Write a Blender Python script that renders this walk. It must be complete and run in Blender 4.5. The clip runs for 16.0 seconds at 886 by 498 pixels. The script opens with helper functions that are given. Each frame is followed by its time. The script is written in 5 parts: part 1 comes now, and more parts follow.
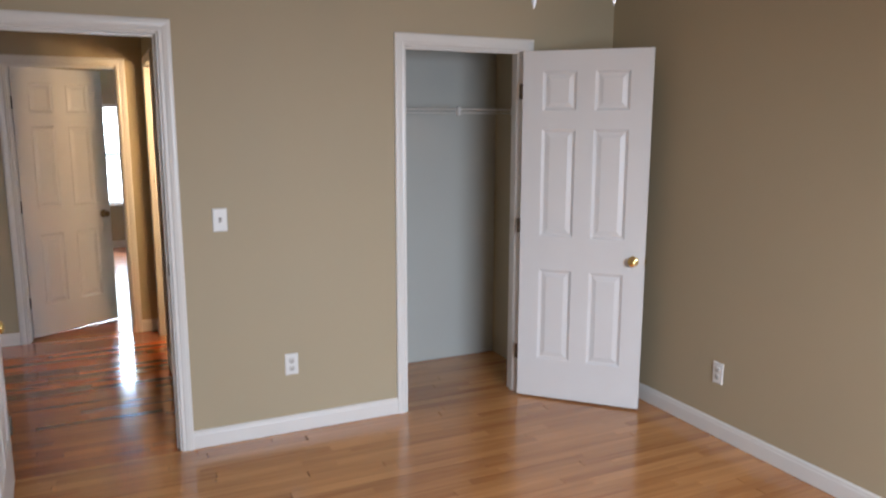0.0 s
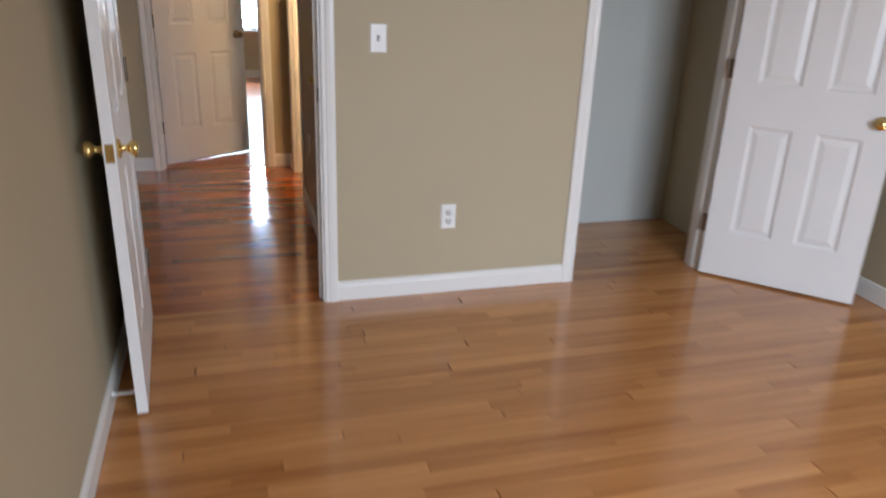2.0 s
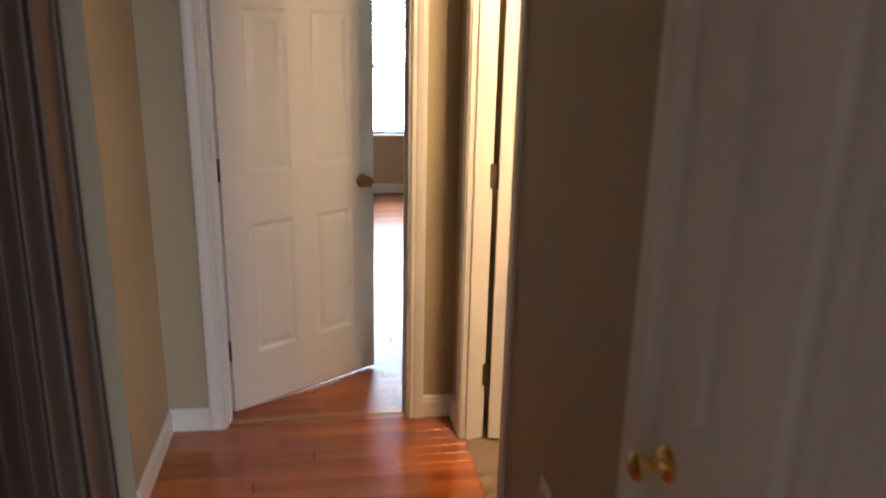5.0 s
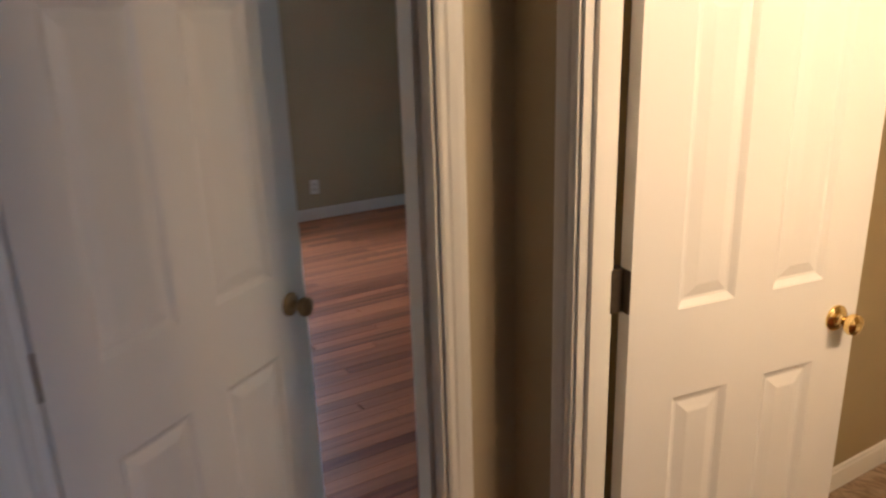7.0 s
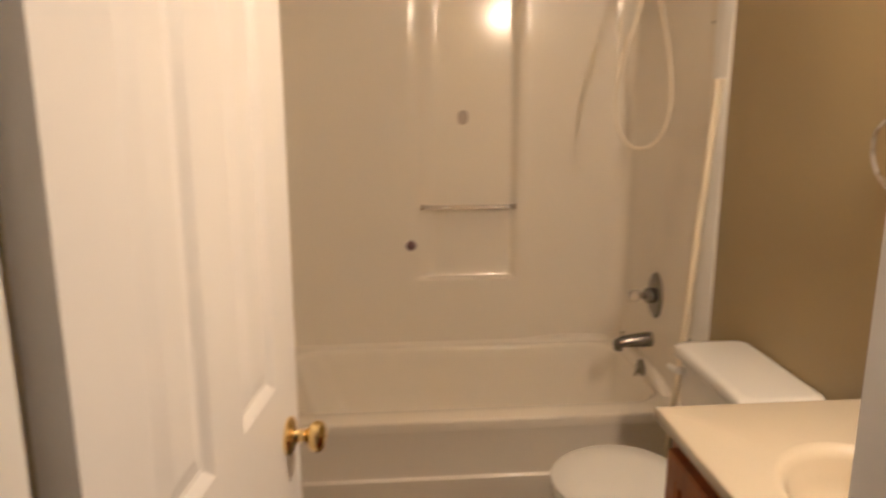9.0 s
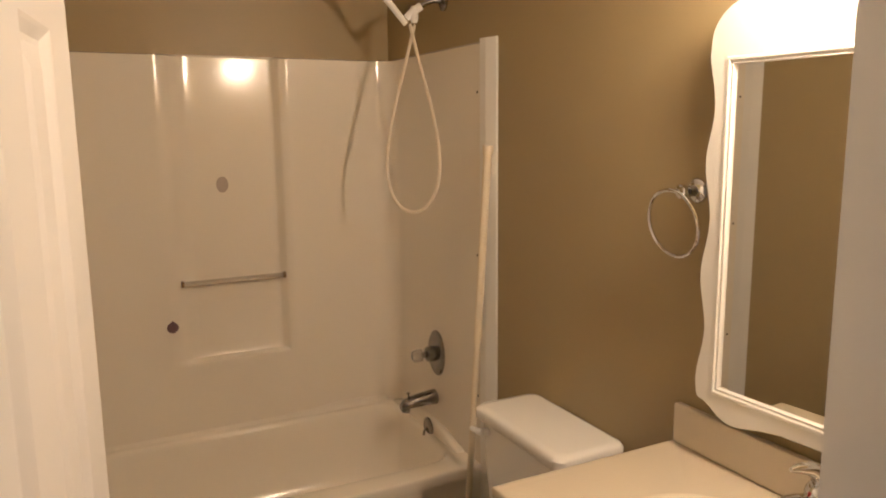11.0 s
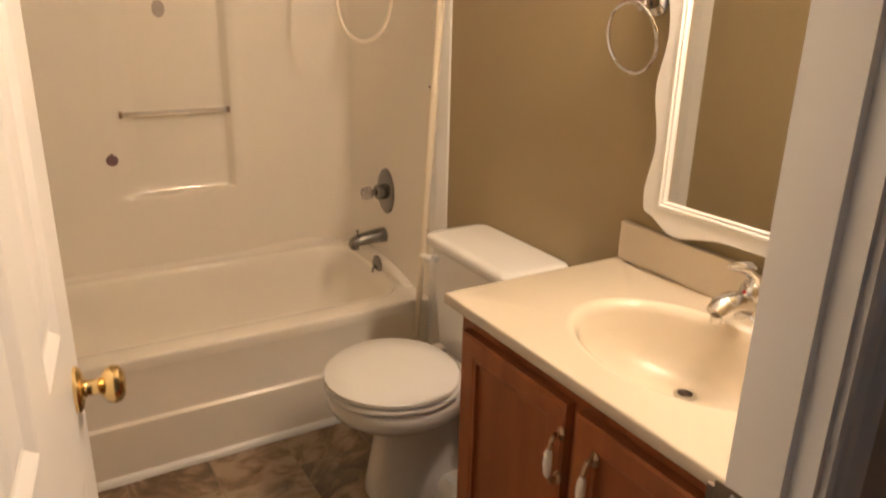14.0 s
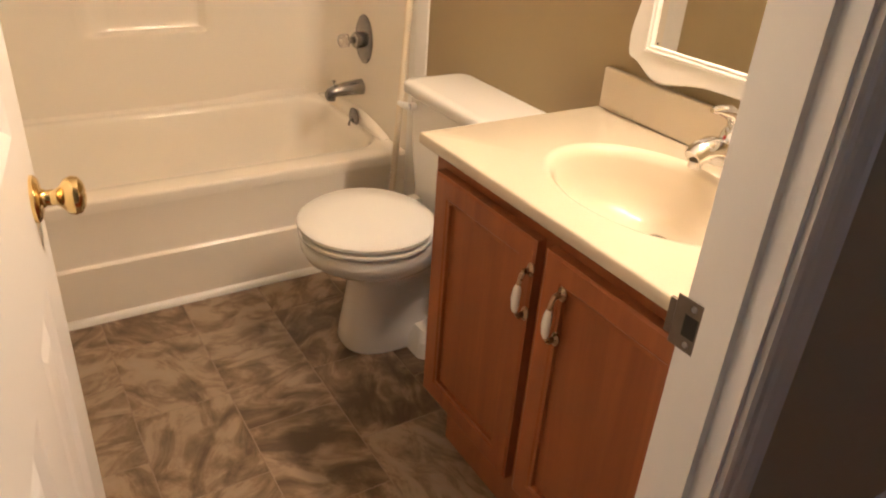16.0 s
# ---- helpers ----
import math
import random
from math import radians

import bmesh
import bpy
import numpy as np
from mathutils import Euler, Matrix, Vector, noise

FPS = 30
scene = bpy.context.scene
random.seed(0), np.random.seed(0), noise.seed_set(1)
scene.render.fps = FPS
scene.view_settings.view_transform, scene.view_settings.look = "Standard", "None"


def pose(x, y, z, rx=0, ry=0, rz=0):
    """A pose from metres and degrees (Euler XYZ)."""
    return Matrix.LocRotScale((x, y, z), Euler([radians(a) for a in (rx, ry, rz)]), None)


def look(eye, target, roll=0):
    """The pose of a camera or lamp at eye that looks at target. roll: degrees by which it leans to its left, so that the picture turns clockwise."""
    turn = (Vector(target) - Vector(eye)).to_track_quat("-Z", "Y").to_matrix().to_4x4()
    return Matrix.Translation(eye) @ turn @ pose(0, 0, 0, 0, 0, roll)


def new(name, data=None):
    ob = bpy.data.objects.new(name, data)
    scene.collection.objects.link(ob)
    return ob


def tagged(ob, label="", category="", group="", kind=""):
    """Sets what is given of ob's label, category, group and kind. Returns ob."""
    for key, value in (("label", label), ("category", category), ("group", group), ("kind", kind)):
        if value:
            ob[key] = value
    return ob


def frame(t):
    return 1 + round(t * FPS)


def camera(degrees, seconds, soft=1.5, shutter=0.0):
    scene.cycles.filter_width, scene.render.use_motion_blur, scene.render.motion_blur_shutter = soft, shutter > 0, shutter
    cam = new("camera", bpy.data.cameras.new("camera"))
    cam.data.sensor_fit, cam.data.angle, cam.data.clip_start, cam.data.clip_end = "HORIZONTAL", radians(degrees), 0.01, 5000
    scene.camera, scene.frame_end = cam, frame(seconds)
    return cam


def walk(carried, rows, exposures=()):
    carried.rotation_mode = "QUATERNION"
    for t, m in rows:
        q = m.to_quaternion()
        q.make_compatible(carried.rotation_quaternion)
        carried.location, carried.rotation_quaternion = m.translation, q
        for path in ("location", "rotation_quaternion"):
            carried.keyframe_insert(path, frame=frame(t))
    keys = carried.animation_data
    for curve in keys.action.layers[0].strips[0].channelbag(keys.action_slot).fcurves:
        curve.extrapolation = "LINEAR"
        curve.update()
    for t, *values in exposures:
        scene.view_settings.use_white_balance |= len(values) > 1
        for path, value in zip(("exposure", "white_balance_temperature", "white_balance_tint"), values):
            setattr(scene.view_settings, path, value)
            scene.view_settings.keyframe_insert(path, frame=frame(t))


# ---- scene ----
cam = camera(62.0, 16.0, soft=2.0, shutter=0.5)
PATH = [
    (0, (-0.356, -3.724, 1.636), (0.483, -1.94, 1.298), 0.1),
    (0.5, (-0.38, -3.704, 1.547), (0.406, -1.923, 1.091), 1.0),
    (1, (-0.421, -3.654, 1.425), (0.305, -1.901, 0.794), 2.7),
    (1.5, (-0.448, -3.475, 1.419), (0.185, -1.728, 0.679), 3.8),
    (2, (-0.436, -3.061, 1.459), (0.106, -1.277, 0.735), 2.3),
    (2.5, (-0.4, -2.634, 1.499), (0.066, -0.803, 0.845), 1.2),
    (3, (-0.431, -2.256, 1.517), (-0.029, -0.392, 0.914), 1.4),
    (3.5, (-0.449, -1.708, 1.52), (-0.091, 0.176, 0.952), 1.2),
    (4, (-0.379, -1.156, 1.492), (-0.131, 0.744, 0.921), 2.6),
    (4.2, (-0.353, -0.989, 1.49), (-0.169, 0.92, 0.923), 2.6),
    (5.2, (-0.55, -0.15, 1.54), (-0.20, 1.735, 0.98), 0.8),
    (6.3, (-0.904, 0.659, 1.614), (-0.339, 2.499, 1.069), -1.8),
    (6.5, (-0.903, 0.821, 1.595), (-0.225, 2.62, 1.041), -2.1),
    (7, (-0.841, 1.227, 1.556), (0.124, 2.872, 0.954), -1.9),
    (7.5, (-0.788, 1.517, 1.539), (0.55, 2.875, 0.935), -1.4),
    (8, (-0.801, 1.765, 1.513), (0.961, 2.54, 0.971), -0.3),
    (8.5, (-0.551, 1.903, 1.421), (1.366, 2.153, 0.907), 0.4),
    (9, (-0.403, 1.948, 1.425), (1.541, 1.772, 0.987), 0.0),
    (9.5, (-0.318, 2.015, 1.44), (1.565, 1.45, 1.07), -0.8),
    (10, (-0.295, 2.077, 1.467), (1.518, 1.291, 1.157), -1.6),
    (10.2, (-0.258, 2.101, 1.51), (1.529, 1.255, 1.213), -1.2),
    (12.3, (-0.264, 2.076, 1.455), (1.482, 1.173, 1.085), -0.5),
    (12.5, (-0.263, 2.083, 1.447), (1.475, 1.177, 1.054), -0.4),
    (13, (-0.265, 2.114, 1.433), (1.441, 1.181, 0.964), -0.5),
    (13.5, (-0.26, 2.117, 1.412), (1.408, 1.16, 0.865), 0.2),
    (14, (-0.267, 2.122, 1.379), (1.347, 1.146, 0.715), 1.4),
    (14.5, (-0.267, 2.118, 1.358), (1.305, 1.144, 0.596), 2.1),
    (15, (-0.266, 2.114, 1.33), (1.27, 1.141, 0.496), 2.9),
    (15.5, (-0.269, 2.111, 1.314), (1.219, 1.135, 0.403), 3.4),
    (16, (-0.277, 2.113, 1.306), (1.184, 1.149, 0.338), 4.2),
]
walk(cam, [(t, look(eye, target, roll)) for t, eye, target, roll in PATH],
     [(0.0, 0.22, 5900, 13), (1.5, 0.18, 5850, 12), (2.5, 0.36, 5950, 12), (3.2, 0.52, 6150, 13), (4.2, 0.52, 6200, 13), (6.3, -0.32, 5150, 13), (7.0, -0.42, 5150, 13), (8.0, -0.30, 4950, 11),
      (8.5, -0.42, 4800, 14), (9.0, -0.82, 4800, 14), (10.0, -0.90, 4850, 14), (12.5, -1.08, 4900, 14), (13.5, -0.72, 4850, 14), (14.5, -0.32, 4850, 14), (16.0, -0.08, 4850, 14)])

# ---- plan, in metres ----
CEIL = 2.44          # ceiling height
XL, XR = -0.88, 2.525  # bedroom side walls
YB = -4.70           # bedroom back wall
WT = 0.115           # wall thickness
DA = (-0.82, -0.06)  # bedroom door opening
CL = (1.17, 1.90)    # closet opening
CLY, CLX0, CLX1 = 0.80, 1.00, 2.17   # closet inside
HX0, HX1 = -1.10, 0.020   # hall side walls
YE = 2.40            # hall end wall
DB = (-0.885, -0.165)  # second bedroom door opening
BW = (0.100, 2.51)   # bathroom inside, x
BY = (0.94, 2.40)    # bathroom inside, y
DBA = (1.570, 2.205)  # bathroom door opening
DL = (0.16, 0.67)    # hall cupboard door
RBX0, RBX1, RBY1 = -2.0, 2.06, 6.80  # second bedroom
DOOR_H = 2.04

# ---- light ----
world = bpy.data.worlds.new("world")
scene.world = world
world.use_nodes = True
wn = world.node_tree.nodes
sky = wn.new("ShaderNodeTexSky")
sky.sky_type, sky.sun_disc, sky.sun_elevation, sky.sun_rotation = "NISHITA", False, radians(40), radians(60)
wn["Background"].inputs["Strength"].default_value = 0.1
world.node_tree.links.new(sky.outputs["Color"], wn["Background"].inputs["Color"])


def area_lamp(name, m, w, h, watts, colour):
    d = bpy.data.lights.new(name, "AREA")
    d.shape, d.size, d.size_y, d.energy, d.color = "RECTANGLE", w, h, watts, colour
    ob = new(name, d)
    ob.matrix_world = m
    return ob


# daylight through the window openings
area_lamp("window_light_a", look((1.1, YB + 0.02, 1.45), (1.1, -2.4, 0.12)), 1.6, 1.3, 55, (0.89, 0.95, 1.0)).data.spread = radians(112)
area_lamp("window_light_b", look((0.085, RBY1 - 0.06, 1.22), (0.085, 0, 2.6)), 1.45, 1.25, 4, (0.55, 0.80, 1.0))


def bulb_lamp(x, y, z, watts, colour, r=0.05):
    d = bpy.data.lights.new("bulb_light", "POINT")
    d.energy, d.color, d.shadow_soft_size = watts, colour, r
    ob = new("bulb_light", d)
    ob.location = (x, y, z)
    return ob


# vanity lamps
for k in (-0.18, -0.05, 0.08, 0.21):
    bulb_lamp(0.34 + k, BY[0] + 0.150, 1.865, 19.5, (1.0, 0.62, 0.29), 0.026)

# ---- materials ----
def mat(name, colour, rough=0.5, metal=0.0, bump=0.0, bump_scale=200.0, vary=0.0, vary_scale=3.0, coat=0.0, spec=0.5, obj_random=0.0):
    m = bpy.data.materials.new(name)
    m.use_nodes = True
    nt, b = m.node_tree, m.node_tree.nodes["Principled BSDF"]
    b.inputs["Base Color"].default_value = (*colour, 1)
    b.inputs["Roughness"].default_value = rough
    b.inputs["Metallic"].default_value = metal
    b.inputs["Specular IOR Level"].default_value = spec
    b.inputs["Coat Weight"].default_value = coat
    b.inputs["Coat Roughness"].default_value = 0.05
    tc = nt.nodes.new("ShaderNodeTexCoord")
    if vary:
        n = nt.nodes.new("ShaderNodeTexNoise")
        n.inputs["Scale"].default_value, n.inputs["Detail"].default_value = vary_scale, 6
        nt.links.new(tc.outputs["Object"], n.inputs["Vector"])
        mr = nt.nodes.new("ShaderNodeMapRange")
        mr.inputs["To Min"].default_value, mr.inputs["To Max"].default_value = 1 - vary, 1 + vary
        nt.links.new(n.outputs["Fac"], mr.inputs["Value"])
        mx = nt.nodes.new("ShaderNodeVectorMath")
        mx.operation = "SCALE"
        mx.inputs[0].default_value = colour
        nt.links.new(mr.outputs["Result"], mx.inputs["Scale"])
        nt.links.new(mx.outputs["Vector"], b.inputs["Base Color"])
        rr = nt.nodes.new("ShaderNodeMapRange")
        rr.inputs["To Min"].default_value, rr.inputs["To Max"].default_value = max(rough - 0.08, 0.02), rough + 0.08
        nt.links.new(n.outputs["Fac"], rr.inputs["Value"])
        nt.links.new(rr.outputs["Result"], b.inputs["Roughness"])
    if bump:
        n2 = nt.nodes.new("ShaderNodeTexNoise")
        n2.inputs["Scale"].default_value, n2.inputs["Detail"].default_value = bump_scale, 4
        nt.links.new(tc.outputs["Object"], n2.inputs["Vector"])
        bp = nt.nodes.new("ShaderNodeBump")
        bp.inputs["Strength"].default_value, bp.inputs["Distance"].default_value = bump, 0.002
        nt.links.new(n2.outputs["Fac"], bp.inputs["Height"])
        nt.links.new(bp.outputs["Normal"], b.inputs["Normal"])
    return m


def wood(name, dark, light, rough=0.25, grain=(1.2, 26.0, 26.0), random_amount=0.35, coat=0.0, island=False, bump=0.05, coat_rough=0.08):
    """Streaky grain along the piece's x, with a tone of its own for each piece."""
    m = bpy.data.materials.new(name)
    m.use_nodes = True
    nt, b = m.node_tree, m.node_tree.nodes["Principled BSDF"]
    tc = nt.nodes.new("ShaderNodeTexCoord")
    if island:
        rnd = nt.nodes.new("ShaderNodeNewGeometry").outputs["Random Per Island"]
    else:
        rnd = nt.nodes.new("ShaderNodeObjectInfo").outputs["Random"]
    mp = nt.nodes.new("ShaderNodeMapping")
    mp.inputs["Scale"].default_value = grain
    nt.links.new(tc.outputs["Object"], mp.inputs["Vector"])
    off = nt.nodes.new("ShaderNodeVectorMath")
    off.operation = "SCALE"
    off.inputs[0].default_value = (37.0, 91.0, 53.0)
    nt.links.new(rnd, off.inputs["Scale"])
    nt.links.new(off.outputs["Vector"], mp.inputs["Location"])
    n = nt.nodes.new("ShaderNodeTexNoise")
    n.inputs["Scale"].default_value, n.inputs["Detail"].default_value, n.inputs["Roughness"].default_value = 1.0, 7, 0.62
    n.inputs["Distortion"].default_value = 0.6
    nt.links.new(mp.outputs["Vector"], n.inputs["Vector"])
    a = nt.nodes.new("ShaderNodeMath")
    a.operation = "MULTIPLY_ADD"
    a.inputs[1].default_value, a.inputs[2].default_value = random_amount * 2, -random_amount
    nt.links.new(rnd, a.inputs[0])
    s = nt.nodes.new("ShaderNodeMath")
    s.operation = "ADD"
    nt.links.new(n.outputs["Fac"], s.inputs[0])
    nt.links.new(a.outputs["Value"], s.inputs[1])
    cr = nt.nodes.new("ShaderNodeValToRGB")
    cr.color_ramp.elements[0].position, cr.color_ramp.elements[0].color = 0.15, (*dark, 1)
    cr.color_ramp.elements[1].position, cr.color_ramp.elements[1].color = 0.85, (*light, 1)
    nt.links.new(s.outputs["Value"], cr.inputs["Fac"])
    nt.links.new(cr.outputs["Color"], b.inputs["Base Color"])
    rr = nt.nodes.new("ShaderNodeMapRange")
    rr.inputs["To Min"].default_value, rr.inputs["To Max"].default_value = rough - 0.05, rough + 0.08
    nt.links.new(n.outputs["Fac"], rr.inputs["Value"])
    nt.links.new(rr.outputs["Result"], b.inputs["Roughness"])
    b.inputs["Coat Weight"].default_value = coat
    b.inputs["Coat Roughness"].default_value = coat_rough
    bp = nt.nodes.new("ShaderNodeBump")
    bp.inputs["Strength"].default_value, bp.inputs["Distance"].default_value = bump, 0.001
    nt.links.new(n.outputs["Fac"], bp.inputs["Height"])
    nt.links.new(bp.outputs["Normal"], b.inputs["Normal"])
    return m


def glow(name, colour, strength):
    m = bpy.data.materials.new(name)
    m.use_nodes = True
    b = m.node_tree.nodes["Principled BSDF"]
    b.inputs["Base Color"].default_value = (0.9, 0.9, 0.9, 1)
    b.inputs["Emission Color"].default_value = (*colour, 1)
    b.inputs["Emission Strength"].default_value = strength
    return m


TAN = mat("tan_wall_paint", (0.458, 0.390, 0.262), 0.62, bump=0.12, bump_scale=260, vary=0.035, vary_scale=2.2)
BATH_TAN = mat("olive_tan_satin_paint", (0.362, 0.288, 0.146), 0.42, bump=0.10, bump_scale=260, vary=0.03, vary_scale=2.2)
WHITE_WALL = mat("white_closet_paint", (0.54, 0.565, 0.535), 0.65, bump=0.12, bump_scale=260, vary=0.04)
CEILING = mat("white_ceiling_paint", (0.80, 0.79, 0.76), 0.8, bump=0.3, bump_scale=150, vary=0.03)
TRIM = mat("white_gloss_trim", (0.80, 0.79, 0.76), 0.32, vary=0.03, vary_scale=6, bump=0.04, bump_scale=60)
DOOR = mat("white_door_paint", (0.79, 0.78, 0.77), 0.36, vary=0.03, vary_scale=5, bump=0.10, bump_scale=90)
BRASS = mat("polished_brass", (0.86, 0.66, 0.27), 0.16, 1.0, vary=0.08, vary_scale=30)
BRONZE = mat("aged_brass", (0.25, 0.17, 0.09), 0.35, 1.0, vary=0.2, vary_scale=40)
STEEL = mat("dull_hinge_steel", (0.16, 0.13, 0.10), 0.42, 0.9, vary=0.3, vary_scale=60)
CHROME = mat("chrome", (0.75, 0.75, 0.76), 0.09, 1.0, vary=0.05, vary_scale=20)
DULL_CHROME = mat("dull_chrome", (0.26, 0.255, 0.25), 0.24, 1.0, vary=0.15, vary_scale=40)
PLATE = mat("white_plastic_plate", (0.84, 0.84, 0.82), 0.35, vary=0.02, vary_scale=20)
DARK = mat("dark_recess", (0.02, 0.018, 0.015), 0.8)
OAK = wood("honey_oak_boards", (0.33, 0.122, 0.033), (0.66, 0.315, 0.108), 0.22, coat=0.5, coat_rough=0.11, random_amount=0.19)
OAK_REST = wood("honey_oak_boards_rest", (0.33, 0.122, 0.033), (0.66, 0.315, 0.108), 0.22, coat=0.5, coat_rough=0.11, random_amount=0.19, island=True)
RED_OAK = wood("red_oak_boards", (0.25, 0.058, 0.011), (0.64, 0.180, 0.034), 0.18, coat=1.0, coat_rough=0.10, random_amount=0.24, bump=0.35)
LAMINATE = wood("red_laminate_boards", (0.19, 0.052, 0.021), (0.52, 0.180, 0.072), 0.30, random_amount=0.30)
SUBFLOOR = mat("dark_joint", (0.10, 0.05, 0.022), 0.7)
BACKDROP = glow("bright_daylight", (0.76, 0.91, 1.0), 23.0)
CURTAIN = mat("brown_curtain_cloth", (0.150, 0.100, 0.072), 0.5, bump=0.3, bump_scale=500, vary=0.10, vary_scale=8)


# ---- mesh helpers ----
def add_box(bm, x0, y0, z0, x1, y1, z1, m=None, bevel=0.0, seg=2):
    vs = [bm.verts.new((x, y, z)) for x in (x0, x1) for y in (y0, y1) for z in (z0, z1)]
    fs = [bm.faces.new([vs[i] for i in q]) for q in ((0, 1, 3, 2), (4, 6, 7, 5), (0, 4, 5, 1), (2, 3, 7, 6), (0, 2, 6, 4), (1, 5, 7, 3))]
    if bevel:
        es = list({e for f in fs for e in f.edges})
        r = bmesh.ops.bevel(bm, geom=es, offset=bevel, segments=seg, affect="EDGES", profile=0.5)
        vs = list({v for f in r["faces"] for v in f.verts} | {v for v in vs if v.is_valid})
    if m is not None:
        for v in vs:
            v.co = m @ v.co
    return vs


def lathe(bm, profile, m=None, n=24, cap=True):
    """Turns (radius, height) pairs round the local z axis."""
    rings = []
    for r, h in profile:
        rings.append([bm.verts.new((r * math.cos(2 * math.pi * k / n), r * math.sin(2 * math.pi * k / n), h)) for k in range(n)])
    for a, b in zip(rings, rings[1:]):
        for k in range(n):
            bm.faces.new((a[k], a[(k + 1) % n], b[(k + 1) % n], b[k]))
    if cap:
        bm.faces.new(list(reversed(rings[0])))
        bm.faces.new(rings[-1])
    if m is not None:
        for ring in rings:
            for v in ring:
                v.co = m @ v.co


def loft(bm, rings, cap0=True, cap1=True):
    """Skins closed rings of equal length."""
    made = [[bm.verts.new(p) for p in ring] for ring in rings]
    n = len(made[0])
    for a, b in zip(made, made[1:]):
        for k in range(n):
            bm.faces.new((a[k], a[(k + 1) % n], b[(k + 1) % n], b[k]))
    if cap0:
        bm.faces.new(list(reversed(made[0])))
    if cap1:
        bm.faces.new(made[-1])
    return made


def tube(bm, pts, r, n=10):
    """A round bar along points."""
    pts = [Vector(p) for p in pts]
    rings = []
    side = None
    for i, p in enumerate(pts):
        d = (pts[min(i + 1, len(pts) - 1)] - pts[max(i - 1, 0)]).normalized()
        if side is None:
            side = d.orthogonal().normalized()
        side = (side - d * side.dot(d)).normalized()
        up = d.cross(side)
        rad = r[i] if isinstance(r, (list, tuple)) else r
        rings.append([p + rad * (math.cos(2 * math.pi * k / n) * side + math.sin(2 * math.pi * k / n) * up) for k in range(n)])
    loft(bm, rings)


def finish(bm, material, smooth=False, angle=35):
    bmesh.ops.recalc_face_normals(bm, faces=bm.faces)
    me = bpy.data.meshes.new("mesh")
    bm.to_mesh(me)
    bm.free()
    me.materials.append(material)
    if smooth:
        me.shade_smooth()
        me.set_sharp_from_angle(angle=radians(angle))
    return me


def part(name, bm, material, parent=None, label="", smooth=False, angle=35):
    ob = new(name, finish(bm, material, smooth, angle))
    if parent is not None:
        ob.parent = parent
    if label:
        tagged(ob, label)
    return ob


def thing(name, label, category, m=None, kind="", group=""):
    ob = new(name)
    ob.empty_display_size = 0.1
    tagged(ob, label, category, group, kind)
    if m is not None:
        ob.matrix_world = m
    return ob


def structure(name, bm, material, label, category):
    ob = part(name, bm, material)
    return tagged(ob, label, category, kind="structure")


def boxes(*bs):
    bm = bmesh.new()
    for b in bs:
        add_box(bm, *b)
    return bm


def wall_along_x(x0, x1, y0, y1, openings, top=CEIL):
    """A wall slab with openings (x0, x1, z0, z1)."""
    bm = bmesh.new()
    x = x0
    for a, b, c, d in sorted(openings):
        add_box(bm, x, y0, 0, a, y1, top)
        if c > 0:
            add_box(bm, a, y0, 0, b, y1, c)
        add_box(bm, a, y0, d, b, y1, top)
        x = b
    add_box(bm, x, y0, 0, x1, y1, top)
    return bm


def wall_along_y(y0, y1, x0, x1, openings, top=CEIL):
    bm = bmesh.new()
    y = y0
    for a, b, c, d in sorted(openings):
        add_box(bm, x0, y, 0, x1, a, top)
        if c > 0:
            add_box(bm, x0, a, 0, x1, b, c)
        add_box(bm, x0, a, d, x1, b, top)
        y = b
    add_box(bm, x0, y, 0, x1, y1, top)
    return bm


# ---- walls, ceilings ----
structure("wall_north", wall_along_x(XL - WT, XR + WT, 0, WT, [(*DA, 0, DOOR_H), (*CL, 0, DOOR_H)]), TAN, "tan painted bedroom wall with two openings", "wall")
structure("wall_west", boxes((XL - WT, YB, 0, XL, -0.001, CEIL)), TAN, "tan painted bedroom side wall", "wall")
structure("wall_east", boxes((XR, YB, 0, XR + WT, -0.001, CEIL)), TAN, "tan painted bedroom side wall with an outlet", "wall")
WA = (0.3, 1.9, 0.8, 2.1)
structure("wall_south", wall_along_x(XL - WT, XR + WT, YB - WT, YB - 0.001, [WA]), TAN, "tan painted bedroom wall with a window", "wall")
structure("ceiling_bedroom", boxes((XL - WT, YB - WT, CEIL, XR + WT, WT, CEIL + 0.1)), CEILING, "flat white bedroom ceiling", "ceiling")
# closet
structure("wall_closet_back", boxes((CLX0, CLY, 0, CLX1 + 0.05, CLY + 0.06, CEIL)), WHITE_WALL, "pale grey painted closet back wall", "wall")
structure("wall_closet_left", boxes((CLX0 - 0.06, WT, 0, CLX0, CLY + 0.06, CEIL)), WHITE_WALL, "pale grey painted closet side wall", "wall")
structure("wall_closet_right", boxes((CLX1, WT, 0, CLX1 + 0.05, CLY - 0.001, CEIL)), TAN, "tan painted closet side wall", "wall")
structure("ceiling_closet", boxes((CLX0 - 0.06, WT, CEIL, CLX1 + 0.05, CLY + 0.06, CEIL + 0.1)), CEILING, "white closet ceiling", "ceiling")
